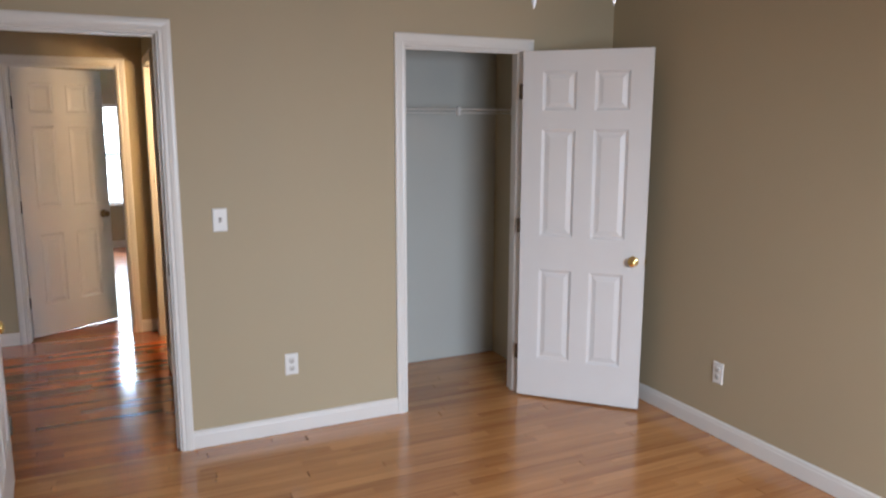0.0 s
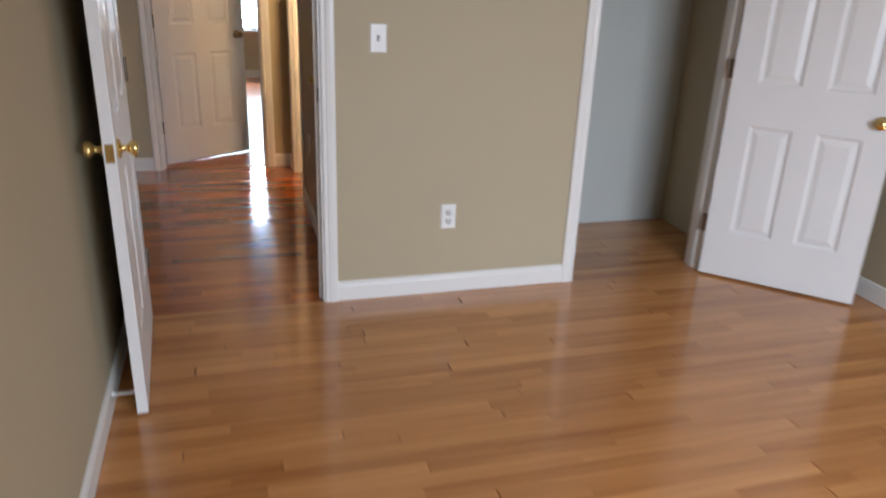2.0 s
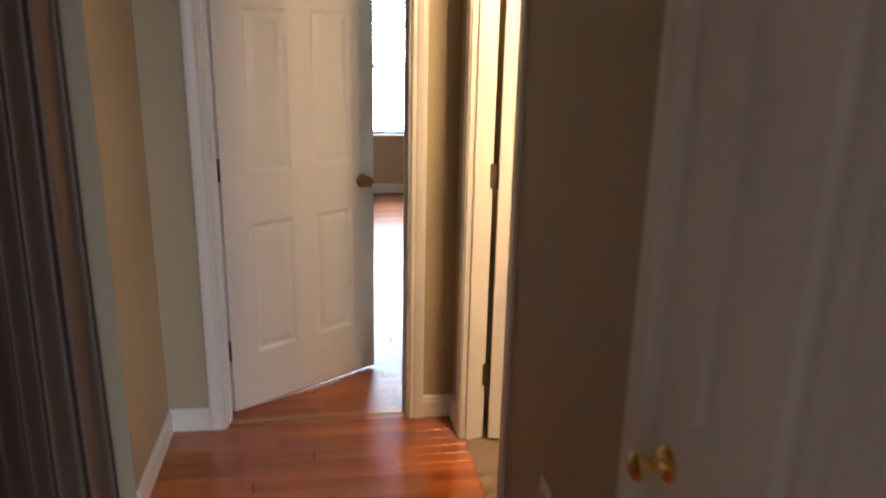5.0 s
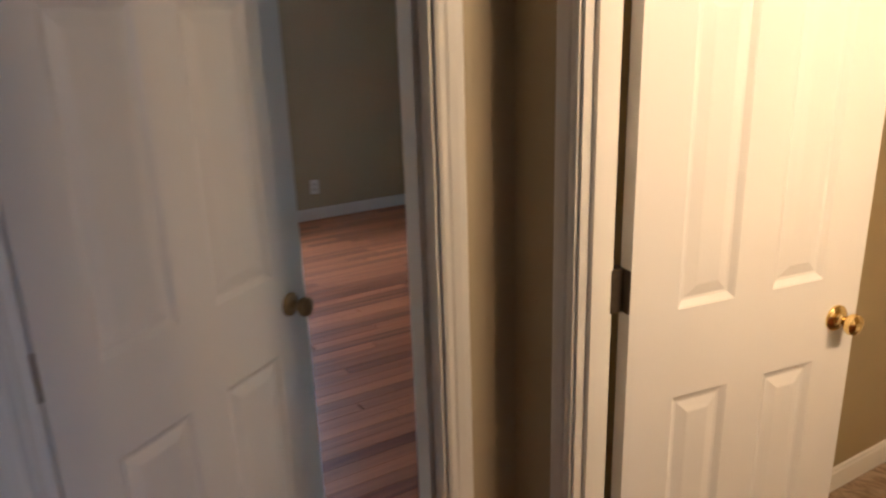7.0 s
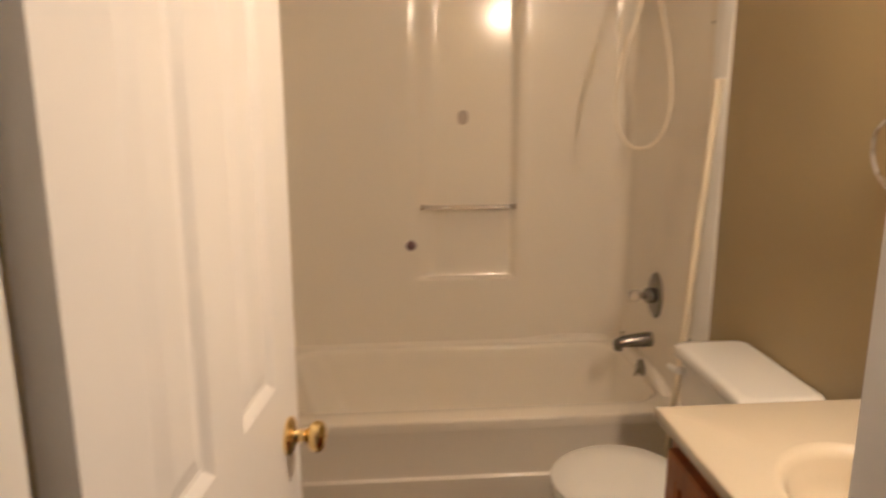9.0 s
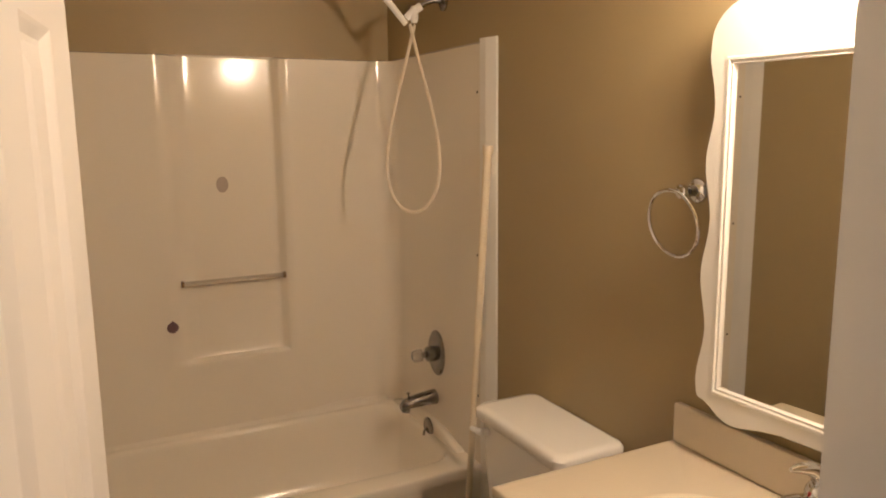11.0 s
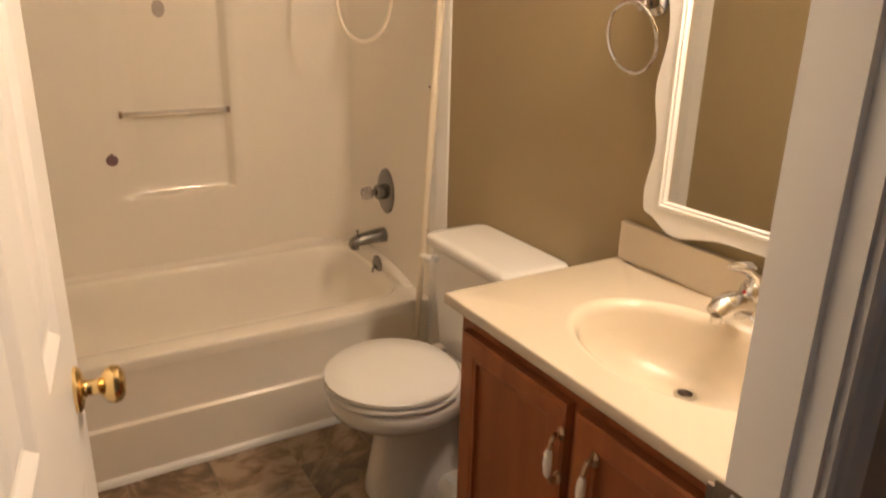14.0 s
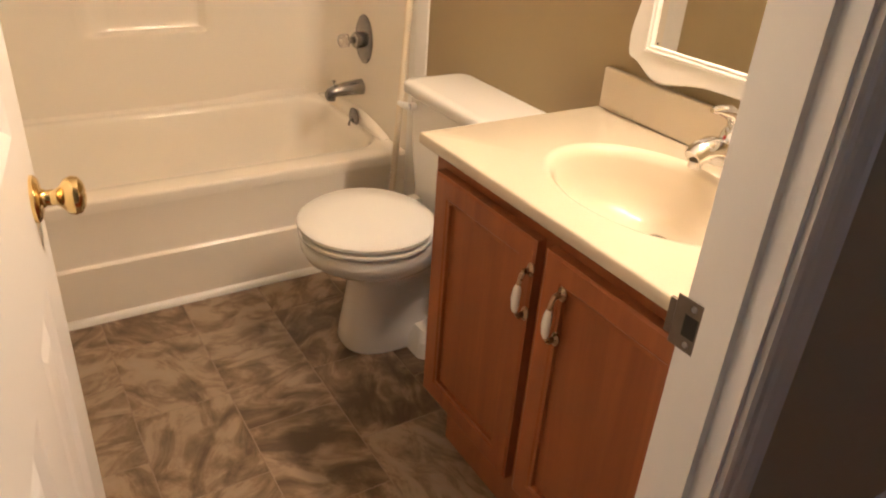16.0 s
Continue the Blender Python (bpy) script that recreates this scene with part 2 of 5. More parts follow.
# hall
structure("wall_hall_east", wall_along_y(WT, YE, HX1, BW[0], [(*DL, 0, DOOR_H), (*DBA, 0, DOOR_H)]), TAN, "tan painted hall wall with two doorways", "wall")
CURY = 1.86
structure("wall_hall_west", boxes((HX0 - WT, CURY, 0, HX0, YE, CEIL)), TAN, "tan painted end of the hall side wall", "wall")
structure("wall_hall_branch", boxes((-2.1, CURY, 0, HX0 - WT - 0.001, CURY + WT, CEIL), (-2.1 - WT, WT, 0, -2.1, CURY + WT, CEIL), (-2.1 - WT, 0.0, 0, XL - WT - 0.001, WT - 0.001, CEIL)), TAN, "tan painted walls of the side hall", "wall")
structure("wall_hall_north", wall_along_x(RBX0 - WT, RBX1 + WT + 0.6, YE, YE + WT, [(*DB, 0, DOOR_H)]), TAN, "tan painted hall end wall with a doorway", "wall")
structure("ceiling_hall", boxes((-2.1 - WT, WT, CEIL, BW[0] - 0.05, YE, CEIL + 0.1)), CEILING, "white hall ceiling", "ceiling")
# bathroom
structure("wall_bath_south", boxes((BW[0], BY[0] - 0.08, 0, BW[1] + WT, BY[0], CEIL)), BATH_TAN, "tan painted bathroom wall above the basin", "wall")
structure("wall_bath_east", boxes((BW[1], BY[0], 0, BW[1] + WT, BY[1], CEIL)), BATH_TAN, "tan painted bathroom wall above the bath", "wall")
structure("ceiling_bath", boxes((BW[0] - 0.05, BY[0] - 0.08, CEIL, BW[1] + WT, BY[1], CEIL + 0.1)), CEILING, "white bathroom ceiling", "ceiling")
structure("wall_bath_north", boxes((BW[0], BY[1] - 0.006, 0, BW[1], BY[1] - 0.0005, CEIL)), BATH_TAN, "olive tan bathroom wall behind the door", "wall")
structure("wall_bath_west", wall_along_y(BY[0], BY[1] - 0.007, BW[0], BW[0] + 0.003, [(DBA[0] - 0.003, DBA[1] + 0.003, 0, DOOR_H + 0.003)]), BATH_TAN, "olive tan bathroom wall beside the door", "wall")
# second bedroom
WB = (-0.66, 0.83, 0.58, 1.86)
structure("wall_second_north", wall_along_x(RBX0 - WT, RBX1 + WT, RBY1, RBY1 + WT, [WB]), TAN, "tan painted wall with a window", "wall")
structure("wall_second_east", boxes((RBX1, YE + WT, 0, RBX1 + WT, RBY1, CEIL)), TAN, "tan painted second bedroom side wall", "wall")
structure("wall_second_west", boxes((RBX0 - WT, YE + WT, 0, RBX0, RBY1, CEIL)), TAN, "tan painted second bedroom side wall", "wall")
structure("ceiling_second", boxes((RBX0 - WT, YE, CEIL, RBX1 + WT + 0.6, RBY1 + WT, CEIL + 0.1)), CEILING, "white second bedroom ceiling", "ceiling")
structure("backdrop", boxes((-4, RBY1 + 1.5, -1, 4, RBY1 + 1.55, 4)), BACKDROP, "bright hazy daylight outside the window", "sky")


# ---- trim ----
CASING = ((0.0, 0.0), (0.0, 0.011), (0.006, 0.014), (0.018, 0.012), (0.024, 0.015), (0.040, 0.017), (0.052, 0.016), (0.058, 0.012), (0.058, 0.0))
BASE = ((0.0, 0.0), (0.0, 0.013), (0.066, 0.013), (0.072, 0.010), (0.080, 0.011), (0.088, 0.005), (0.088, 0.0))
BASE_A = tuple((u * 1.05, v) for u, v in BASE)


def casing(name, a, b, h, place, label="white moulded door casing"):
    """Casing round an opening from a to b, h high: place(s, z, out) gives the point."""
    bm = bmesh.new()
    rings = []
    for s, z, ds, dz in ((a, 0, -1, 0), (a, h, -1, 1), (b, h, 1, 1), (b, 0, 1, 0)):
        rings.append([place(s + ds * (u + 0.004), z + dz * (u + 0.004), v) for u, v in CASING])
    loft(bm, rings)
    ob = part(name, bm, TRIM)
    return tagged(ob, label, "trim", kind="structure")


def baseboard(p, q, out, label="white painted baseboard"):
    """Baseboard from p to q (plan points), standing out along the unit vector out."""
    bm = bmesh.new()
    loft(bm, [[Vector((pt[0] + out[0] * v, pt[1] + out[1] * v, u + 0.002)) for u, v in BASE_A] for pt in (p, q)])
    ob = part("baseboard", bm, TRIM)
    return tagged(ob, label, "trim", kind="structure")


def lining(name, pieces):
    """Lining of an opening: two posts, a head and the stop strips."""
    root = thing(name, "white painted door lining with a stop", "trim", None, "structure")
    for part_name, box in pieces:
        part(part_name, boxes(box), TRIM, root)
    return root


def jamb_x(name, a, b, y0, y1, stop_y):
    t, e, s = 0.004, 0.003, 0.011
    top = DOOR_H - t
    return lining(name, (
        ("post", (a - e, y0, 0, a + t, y1, DOOR_H)), ("post", (b - t, y0, 0, b + e, y1, DOOR_H)), ("head", (a + t, y0, top, b - t, y1, DOOR_H + e)),
        ("stop", (a + t, stop_y, 0, a + t + s, stop_y + 0.034, top)), ("stop", (b - t - s, stop_y, 0, b - t, stop_y + 0.034, top)),
        ("stop", (a + t + s, stop_y, top - s, b - t - s, stop_y + 0.034, top))))


def jamb_y(name, a, b, x0, x1, stop_x):
    t, e, s = 0.004, 0.003, 0.011
    top = DOOR_H - t
    return lining(name, (
        ("post", (x0, a - e, 0, x1, a + t, DOOR_H)), ("post", (x0, b - t, 0, x1, b + e, DOOR_H)), ("head", (x0, a + t, top, x1, b - t, DOOR_H + e)),
        ("stop", (stop_x, a + t, 0, stop_x + 0.034, a + t + s, top)), ("stop", (stop_x, b - t - s, 0, stop_x + 0.034, b - t, top)),
        ("stop", (stop_x, a + t + s, top - s, stop_x + 0.034, b - t - s, top))))


jamb_x("door_lining_1", *DA, -0.002, WT + 0.002, 0.04)
jamb_x("door_lining_2", *CL, -0.002, WT + 0.002, 0.04)
jamb_x("door_lining_3", *DB, YE - 0.002, YE + WT + 0.002, YE + 0.04)
jamb_y("door_lining_4", *DBA, HX1 - 0.002, BW[0] + 0.002, HX1 + 0.020)
jamb_y("door_lining_5", *DL, HX1 - 0.002, BW[0] + 0.002, HX1 + 0.045)
casing("trim_1", *DA, DOOR_H, lambda s, z, o: (s, -o, z))
casing("trim_2", *CL, DOOR_H, lambda s, z, o: (s, -o, z))
casing("trim_3", *DA, DOOR_H, lambda s, z, o: (s, WT + o, z))
casing("trim_4", *DB, DOOR_H, lambda s, z, o: (s, YE - o, z))
casing("trim_5", *DBA, DOOR_H, lambda s, z, o: (HX1 - 0.72 * o, s, z))
casing("trim_6", DBA[0] - 0.006, DBA[1] + 0.002, DOOR_H, lambda s, z, o: (BW[0] + 0.003 + 0.62 * o, s, z))
casing("trim_7", *DL, DOOR_H, lambda s, z, o: (HX1 - o, s, z))
casing("trim_8", *DB, DOOR_H, lambda s, z, o: (s, YE + WT + o, z))
C = 0.062
baseboard((DA[1] + C, 0), (CL[0] - C, 0), (0, -1))
baseboard((CL[1] + C, 0), (XR, 0), (0, -1))
baseboard((XR, -0.014), (XR, YB), (-1, 0))
baseboard((XL, -0.001), (XL, YB), (1, 0))
baseboard((HX1, DL[1] + C), (HX1, DBA[0] - C), (-1, 0))
baseboard((HX1, DBA[1] + C), (HX1, YE - 0.014), (-1, 0))
baseboard((HX0, CURY + 0.004), (HX0, YE - 0.014), (1, 0))
baseboard((HX0, YE), (DB[0] - C, YE), (0, -1))
baseboard((DB[1] + C, YE), (HX1, YE), (0, -1))
baseboard((RBX0, RBY1), (RBX1, RBY1), (0, -1))
baseboard((RBX1, YE + WT), (RBX1, RBY1 - 0.014), (-1, 0))
baseboard((BW[0] + 0.62, BY[1]), (1.74, BY[1]), (0, -1))


# ---- doors ----
PANELS = ((1.69, 1.91), (0.975, 1.59), (0.235, 0.78))


def door_parts(root, w, h=2.02, t=0.035):
    stile, mid = 0.115, 0.10
    pw = (w - 2 * stile - mid) / 2
    cols = ((stile, stile + pw), (w - stile - pw, w - stile))
    bm = bmesh.new()
    y0, y1 = -t / 2, t / 2
    add_box(bm, 0, y0, 0, stile, y1, h)
    add_box(bm, w - stile, y0, 0, w, y1, h)
    zs = [0] + [z for p in reversed(PANELS) for z in p] + [h]
    for a, b in zip(zs[::2], zs[1::2]):
        add_box(bm, stile, y0, a, w - stile, y1, b)
    for a, b in PANELS:
        add_box(bm, stile + pw, y0, a, w - stile - pw, y1, b)
    bmesh.ops.remove_doubles(bm, verts=bm.verts, dist=1e-5)
    part("slab", bm, DOOR, root)
    for a, b in PANELS:
        for c, d in cols:
            bm = bmesh.new()
            for s in (-1, 1):
                rings = []
                for inset, depth in ((0.0, 0.0), (0.004, 0.002), (0.014, 0.009), (0.020, 0.010), (0.044, 0.003), (0.048, 0.0025)):
                    y = s * (t / 2 - depth)
                    ring = [(c + inset, y, a + inset), (d - inset, y, a + inset), (d - inset, y, b - inset), (c + inset, y, b - inset)]
                    rings.append(ring if s < 0 else ring[::-1])
                loft(bm, rings, cap0=False)
            part("panel", bm, DOOR, root)


def knob(root, x, z, t, material, both=(-1, 1), label="round brass door knob"):
    for s in both:
        bm = bmesh.new()
        m = Matrix.Translation((x, s * t / 2, z)) @ Matrix.Rotation(radians(-90 * s), 4, "X")
        lathe(bm, [(0.030, 0), (0.030, 0.004), (0.026, 0.008), (0.013, 0.011), (0.010, 0.015), (0.010, 0.026), (0.014, 0.031), (0.022, 0.037), (0.025, 0.045), (0.023, 0.053), (0.016, 0.058), (0.006, 0.060)], m, 28)
        part("door_handle", bm, material, root, label, smooth=True, angle=40)


def hinges(root, t, side, material, zs, leaf):
    for z in zs:
        bm = bmesh.new()
        lathe(bm, [(0.006, -0.045), (0.007, -0.043), (0.007, 0.043), (0.006, 0.045)], Matrix.Translation((-0.004, side * (t / 2 + 0.004), z)), 12)
        add_box(bm, -0.0025, -t / 2 + 0.001, z - 0.044, 0.0005, t / 2 + 0.002, z + 0.044)
        add_box(bm, -leaf, side * (t / 2 - 0.014), z - 0.044, -0.0026, side * (t / 2 - 0.006), z + 0.044)
        part("hinge", bm, material, root, "dark worn door hinge", smooth=True)


def door(name, w, m, label, knob_mat, knob_z=0.89, hinge_side=1, h=2.02, knob_sides=(-1, 1), hinge_z=(0.26, 1.03, 1.80), leaf=0.026):
    root = thing(name, label, "door", m, "structure")
    door_parts(root, w, h)
    knob(root, w - 0.062, knob_z, 0.035, knob_mat, knob_sides)
    hinges(root, 0.035, hinge_side, STEEL, hinge_z, leaf)
    bm = bmesh.new()
    add_box(bm, w, -0.012, knob_z - 0.028, w + 0.0015, 0.012, knob_z + 0.028)
    add_box(bm, w, -0.006, knob_z - 0.010, w + 0.009, 0.006, knob_z + 0.010)
    part("latch", bm, knob_mat, root, "brass latch plate")
    return root


door("door_1", 0.75, pose(DA[0] + 0.012, -0.022, 0.012, 0, 0, -87), "white six-panel door standing open against the wall", BRASS)
door("door_2", 0.715, pose(CL[1] - 0.012, -0.030, 0.012, 0, 0, -46), "white six-panel closet door standing ajar", BRASS, 0.86)
door("door_3", 0.71, pose(DB[0] + 0.012, YE + WT + 0.004, 0.012, 0, 0, 33), "white six-panel door half open to the next bedroom", BRONZE, hinge_z=(0.268, 1.0, 1.76))
door("door_4", 0.62, pose(BW[0] + 0.028, DBA[1] - 0.012, 0.012, 0, 0, -8.5), "white six-panel bathroom door standing wide open", BRASS, 0.875, leaf=0.046)
door("door_5", 0.50, pose(HX1 + 0.022, DL[0] + 0.006, 0.012, 0, 0, 90), "closed white panelled cupboard door in the hall", BRASS)


# ---- floors ----
def plank_boxes(x0, x1, y0, y1, width, rng, lengths, limit=None):
    out = []
    y = y0
    while y < y1 - 0.005:
        x = x0 - rng.random() * lengths[0]
        while x < x1:
            ln = lengths[0] + rng.random() * (lengths[1] - lengths[0])
            a, b = max(x, x0), min(x + ln, x1)
            if b - a > 0.02:
                out.append((a, y, b, min(y + width, y1)))
            x += ln
        y += width
    return out


def plank_floor(name, rooms, material, rest, width, lengths, label, near, seed, gap=0.0004, tilt=0.0):
    rng = random.Random(seed)
    lean = random.Random(seed + 100)
    bm = bmesh.new()
    for r in rooms:
        add_box(bm, r[0], r[2], -0.06, r[1], r[3], -0.012)
    root = structure(name, bm, SUBFLOOR, label, "floor")
    pieces = [p for r in rooms for p in plank_boxes(*r, width, rng, lengths)]
    close = [p for p in pieces if near(p)][:300]
    far = [p for p in pieces if p not in close]
    shared = {}
    for a, b, c, d in close:
        w, ln = round(d - b, 3), round(c - a, 2)
        if (w, ln) not in shared:
            bm = bmesh.new()
            e = 0.0006
            hw, hl = w / 2 - gap / 2, (c - a) / 2 - gap / 2
            rings = [[(-hl, -hw, -0.012), (hl, -hw, -0.012), (hl, hw, -0.012), (-hl, hw, -0.012)],
                     [(-hl, -hw, -e), (hl, -hw, -e), (hl, hw, -e), (-hl, hw, -e)],
                     [(-hl + e, -hw + e, 0), (hl - e, -hw + e, 0), (hl - e, hw - e, 0), (-hl + e, hw - e, 0)]]
            loft(bm, rings)
            shared[w, ln] = finish(bm, material)
        ob = new("plank", shared[w, ln])
        ob.parent = root
        ob.location = ((a + c) / 2, (b + d) / 2, 0)
        ob.rotation_euler = (lean.gauss(0, tilt), lean.gauss(0, tilt * 0.1), 0)
    if far:
        vs, fs = [], []
        e = 0.0006
        for a, b, c, d in far:
            n = len(vs)
            g = gap / 2
            vs += [(a + g, b + g, -e), (c - g, b + g, -e), (c - g, d - g, -e), (a + g, d - g, -e),
                   (a + g + e, b + g + e, 0), (c - g - e, b + g + e, 0), (c - g - e, d - g - e, 0), (a + g + e, d - g - e, 0)]
            fs += [(n + 4, n + 5, n + 6, n + 7), (n, n + 1, n + 5, n + 4), (n + 1, n + 2, n + 6, n + 5), (n + 2, n + 3, n + 7, n + 6), (n + 3, n, n + 4, n + 7)]
        me = bpy.data.meshes.new("mesh")
        me.from_pydata(vs, [], fs)
        me.materials.append(rest)
        ob = new("planks", me)
        ob.parent = root
        tagged(ob, kind="stuff")
    return root


plank_floor("floor_bedroom", [(XL, XR, YB, 0.0), (CL[0], CL[1], 0.0, WT), (CLX0, CLX1, WT, CLY)], OAK, OAK_REST, 0.057, (0.35, 1.15), "glossy honey oak strip floor", lambda p: p[1] > -3.0, 3, tilt=0.0012)
RED_REST = wood("red_oak_boards_rest", (0.25, 0.058, 0.011), (0.64, 0.180, 0.034), 0.18, coat=1.0, coat_rough=0.10, random_amount=0.24, bump=0.35, island=True)
plank_floor("floor_hall", [(DA[0], DA[1], 0.0, WT), (-2.1, HX1 + 0.02, WT, YE)], RED_OAK, RED_REST, 0.057, (0.4, 1.2), "glossy dark red oak strip floor", lambda p: True, 5, tilt=0.009)
plank_floor("floor_second", [(DB[0], DB[1], YE, YE + WT), (RBX0, RBX1, YE + WT, RBY1)], LAMINATE, LAMINATE, 0.066, (0.6, 1.5), "reddish laminate strip floor", lambda p: p[2] > -1.0, 7, tilt=0.002)
bm = bmesh.new()
loft(bm, [[(x, YE + 0.030, 0.0005), (x, YE + 0.034, 0.005), (x, YE + 0.058, 0.005), (x, YE + 0.062, 0.0005)] for x in (DB[0] + 0.016, DB[1] - 0.016)])
structure("threshold", bm, mat("pale_wood_strip", (0.45, 0.27, 0.14), 0.35, vary=0.1, vary_scale=12), "pale wooden threshold strip in the doorway", "trim")


def door_stop():
    root = thing("door_stop", "white spring door stop on the baseboard", "door stop", pose(XL + 0.013, -0.70, 0.055))
    bm = bmesh.new()
    pts = [(0.006 + 0.052 * k / 90, 0.005 * math.cos(k * 0.75), 0.005 * math.sin(k * 0.75)) for k in range(91)]
    tube(bm, pts, 0.0014, 6)
    part("spring", bm, PLATE, root, smooth=True)
    for x, r in ((0.0, 0.009), (0.058, 0.007)):
        bm = bmesh.new()
        lathe(bm, [(r, 0), (r, 0.006), (r * 0.7, 0.009)], Matrix.Translation((x, 0, 0)) @ Matrix.Rotation(radians(90), 4, "Y"), 14)
        part("tip" if x else "foot", bm, PLATE, root, smooth=True)


door_stop()

# ---- second bedroom window ----
def window_b():
    a, b, c, d = WB
    root = thing("window_1", "white window with closed pale slatted blinds", "window", None, "structure")
    bm = bmesh.new()
    y0, y1 = RBY1 + 0.06, RBY1 + 0.10
    for q in ((a, y0, c, a + 0.04, y1, d), (b - 0.04, y0, c, b, y1, d), (a + 0.04, y0, c, b - 0.04, y1, c + 0.04), (a + 0.04, y0, d - 0.04, b - 0.04, y1, d), (a + 0.04, y0, (c + d) / 2 - 0.02, b - 0.04, y1, (c + d) / 2 + 0.02)):
        add_box(bm, *q)
    part("window_frame", bm, TRIM, root)
    bm = bmesh.new()
    add_box(bm, a - 0.03, RBY1 - 0.04, c - 0.025, b + 0.03, RBY1 + 0.06, c, bevel=0.004)
    part("window_sill", bm, TRIM, root)
    mesh = None
    z = c + 0.03
    while z < d - 0.03:
        if mesh is None:
            bm = bmesh.new()
            add_box(bm, a + 0.01, -0.020, -0.001, b - 0.01, 0.020, 0.001)
            mesh = finish(bm, BLIND)
        ob = new("slat", mesh)
        ob.parent = root
        ob.matrix_world = pose(0, RBY1 + 0.035, z, 38, 0, 0)
        z += 0.042
    bm = bmesh.new()
    add_box(bm, a + 0.005, RBY1 + 0.012, d - 0.035, b - 0.005, RBY1 + 0.055, d - 0.002, bevel=0.004)
    part("headrail", bm, BLIND, root)


BLIND = mat("white_blind_slats", (0.82, 0.83, 0.84), 0.45, vary=0.03, vary_scale=5)
window_b()


def window_a():
    a, b, c, d = WA
    root = thing("window_2", "plain white window in the bedroom wall", "window", None, "structure")
    bm = bmesh.new()
    y0, y1 = YB - 0.09, YB - 0.05
    for q in ((a, y0, c, a + 0.04, y1, d), (b - 0.04, y0, c, b, y1, d), (a + 0.04, y0, c, b - 0.04, y1, c + 0.04), (a + 0.04, y0, d - 0.04, b - 0.04, y1, d)):
        add_box(bm, *q)
    part("window_frame", bm, TRIM, root)


window_a()


# ---- switches and outlets ----
def plate_body(bm, w=0.07, h=0.115, t=0.006):
    loft(bm, [[(-w / 2, 0, -h / 2), (w / 2, 0, -h / 2), (w / 2, 0, h / 2), (-w / 2, 0, h / 2)],
              [(-w / 2, -t * 0.4, -h / 2), (w / 2, -t * 0.4, -h / 2), (w / 2, -t * 0.4, h / 2), (-w / 2, -t * 0.4, h / 2)],
              [(-w / 2 + 0.005, -t, -h / 2 + 0.005), (w / 2 - 0.005, -t, -h / 2 + 0.005), (w / 2 - 0.005, -t, h / 2 - 0.005), (-w / 2 + 0.005, -t, h / 2 - 0.005)]])


def screws(root, zs):
    for z in zs:
        bm = bmesh.new()
        lathe(bm, [(0.0035, 0), (0.003, 0.001)], Matrix.Translation((0, -0.006, z)) @ Matrix.Rotation(radians(90), 4, "X"), 10)
        part("screw", bm, PLATE, root)


def outlet(m, label):
    root = thing("wall_outlet", label, "outlet", m, group="wall outlets")
    bm = bmesh.new()
    plate_body(bm)
    part("plate", bm, PLATE, root)
    for z in (-0.02, 0.02):
        bm = bmesh.new()
        lathe(bm, [(0.0165, 0), (0.0165, 0.002), (0.015, 0.003)], Matrix.Translation((0, -0.006, z)) @ Matrix.Rotation(radians(90), 4, "X"), 20)
        r = part("receptacle", bm, OFFWHITE, root, "grey-white receptacle", smooth=True)
        bm = bmesh.new()
        for x in (-0.006, 0.006):
            add_box(bm, x - 0.001, -0.0096, z - 0.001, x + 0.001, -0.0085, z + 0.008)
        lathe(bm, [(0.0025, 0), (0.0025, 0.0006)], Matrix.Translation((0, -0.009, z - 0.008)) @ Matrix.Rotation(radians(90), 4, "X"), 10)
        part("slot", bm, DARK, r, "dark plug slots")
    screws(root, (0.0,))
    return root


def switch(m, label):
    root = thing("light_switch", label, "switch", m)
    bm = bmesh.new()
    plate_body(bm)
    part("plate", bm, PLATE, root)
    bm = bmesh.new()
    add_box(bm, -0.006, -0.0065, -0.012, 0.006, -0.004, 0.012)
    part("slot", bm, GREY, root, "grey toggle slot")
    bm = bmesh.new()
    add_box(bm, -0.004, -0.016, -0.003, 0.004, -0.006, 0.006, Matrix.Rotation(radians(18), 4, "X"), bevel=0.001, seg=1)
    part("toggle", bm, OFFWHITE, root, "small plastic toggle")
    screws(root, (-0.03, 0.03))
    return root


OFFWHITE = mat("off_white_plastic", (0.66, 0.65, 0.62), 0.4, vary=0.02, vary_scale=20)
GREY = mat("grey_plastic", (0.22, 0.21, 0.20), 0.5)
switch(pose(0.182, -0.0005, 1.162), "white toggle light switch plate on the tan wall")
outlet(pose(0.512, -0.0005, 0.377), "white duplex wall outlet above the baseboard")
outlet(pose(XR - 0.0005, -0.99, 0.345, 0, 0, -90), "white duplex wall outlet on the side wall")
outlet(pose(HX1 - 0.0005, 1.14, 0.455, 0, 0, -90), "white duplex wall outlet in the hall")
outlet(pose(1.24, RBY1 - 0.0005, 0.27), "white duplex wall outlet in the next bedroom")


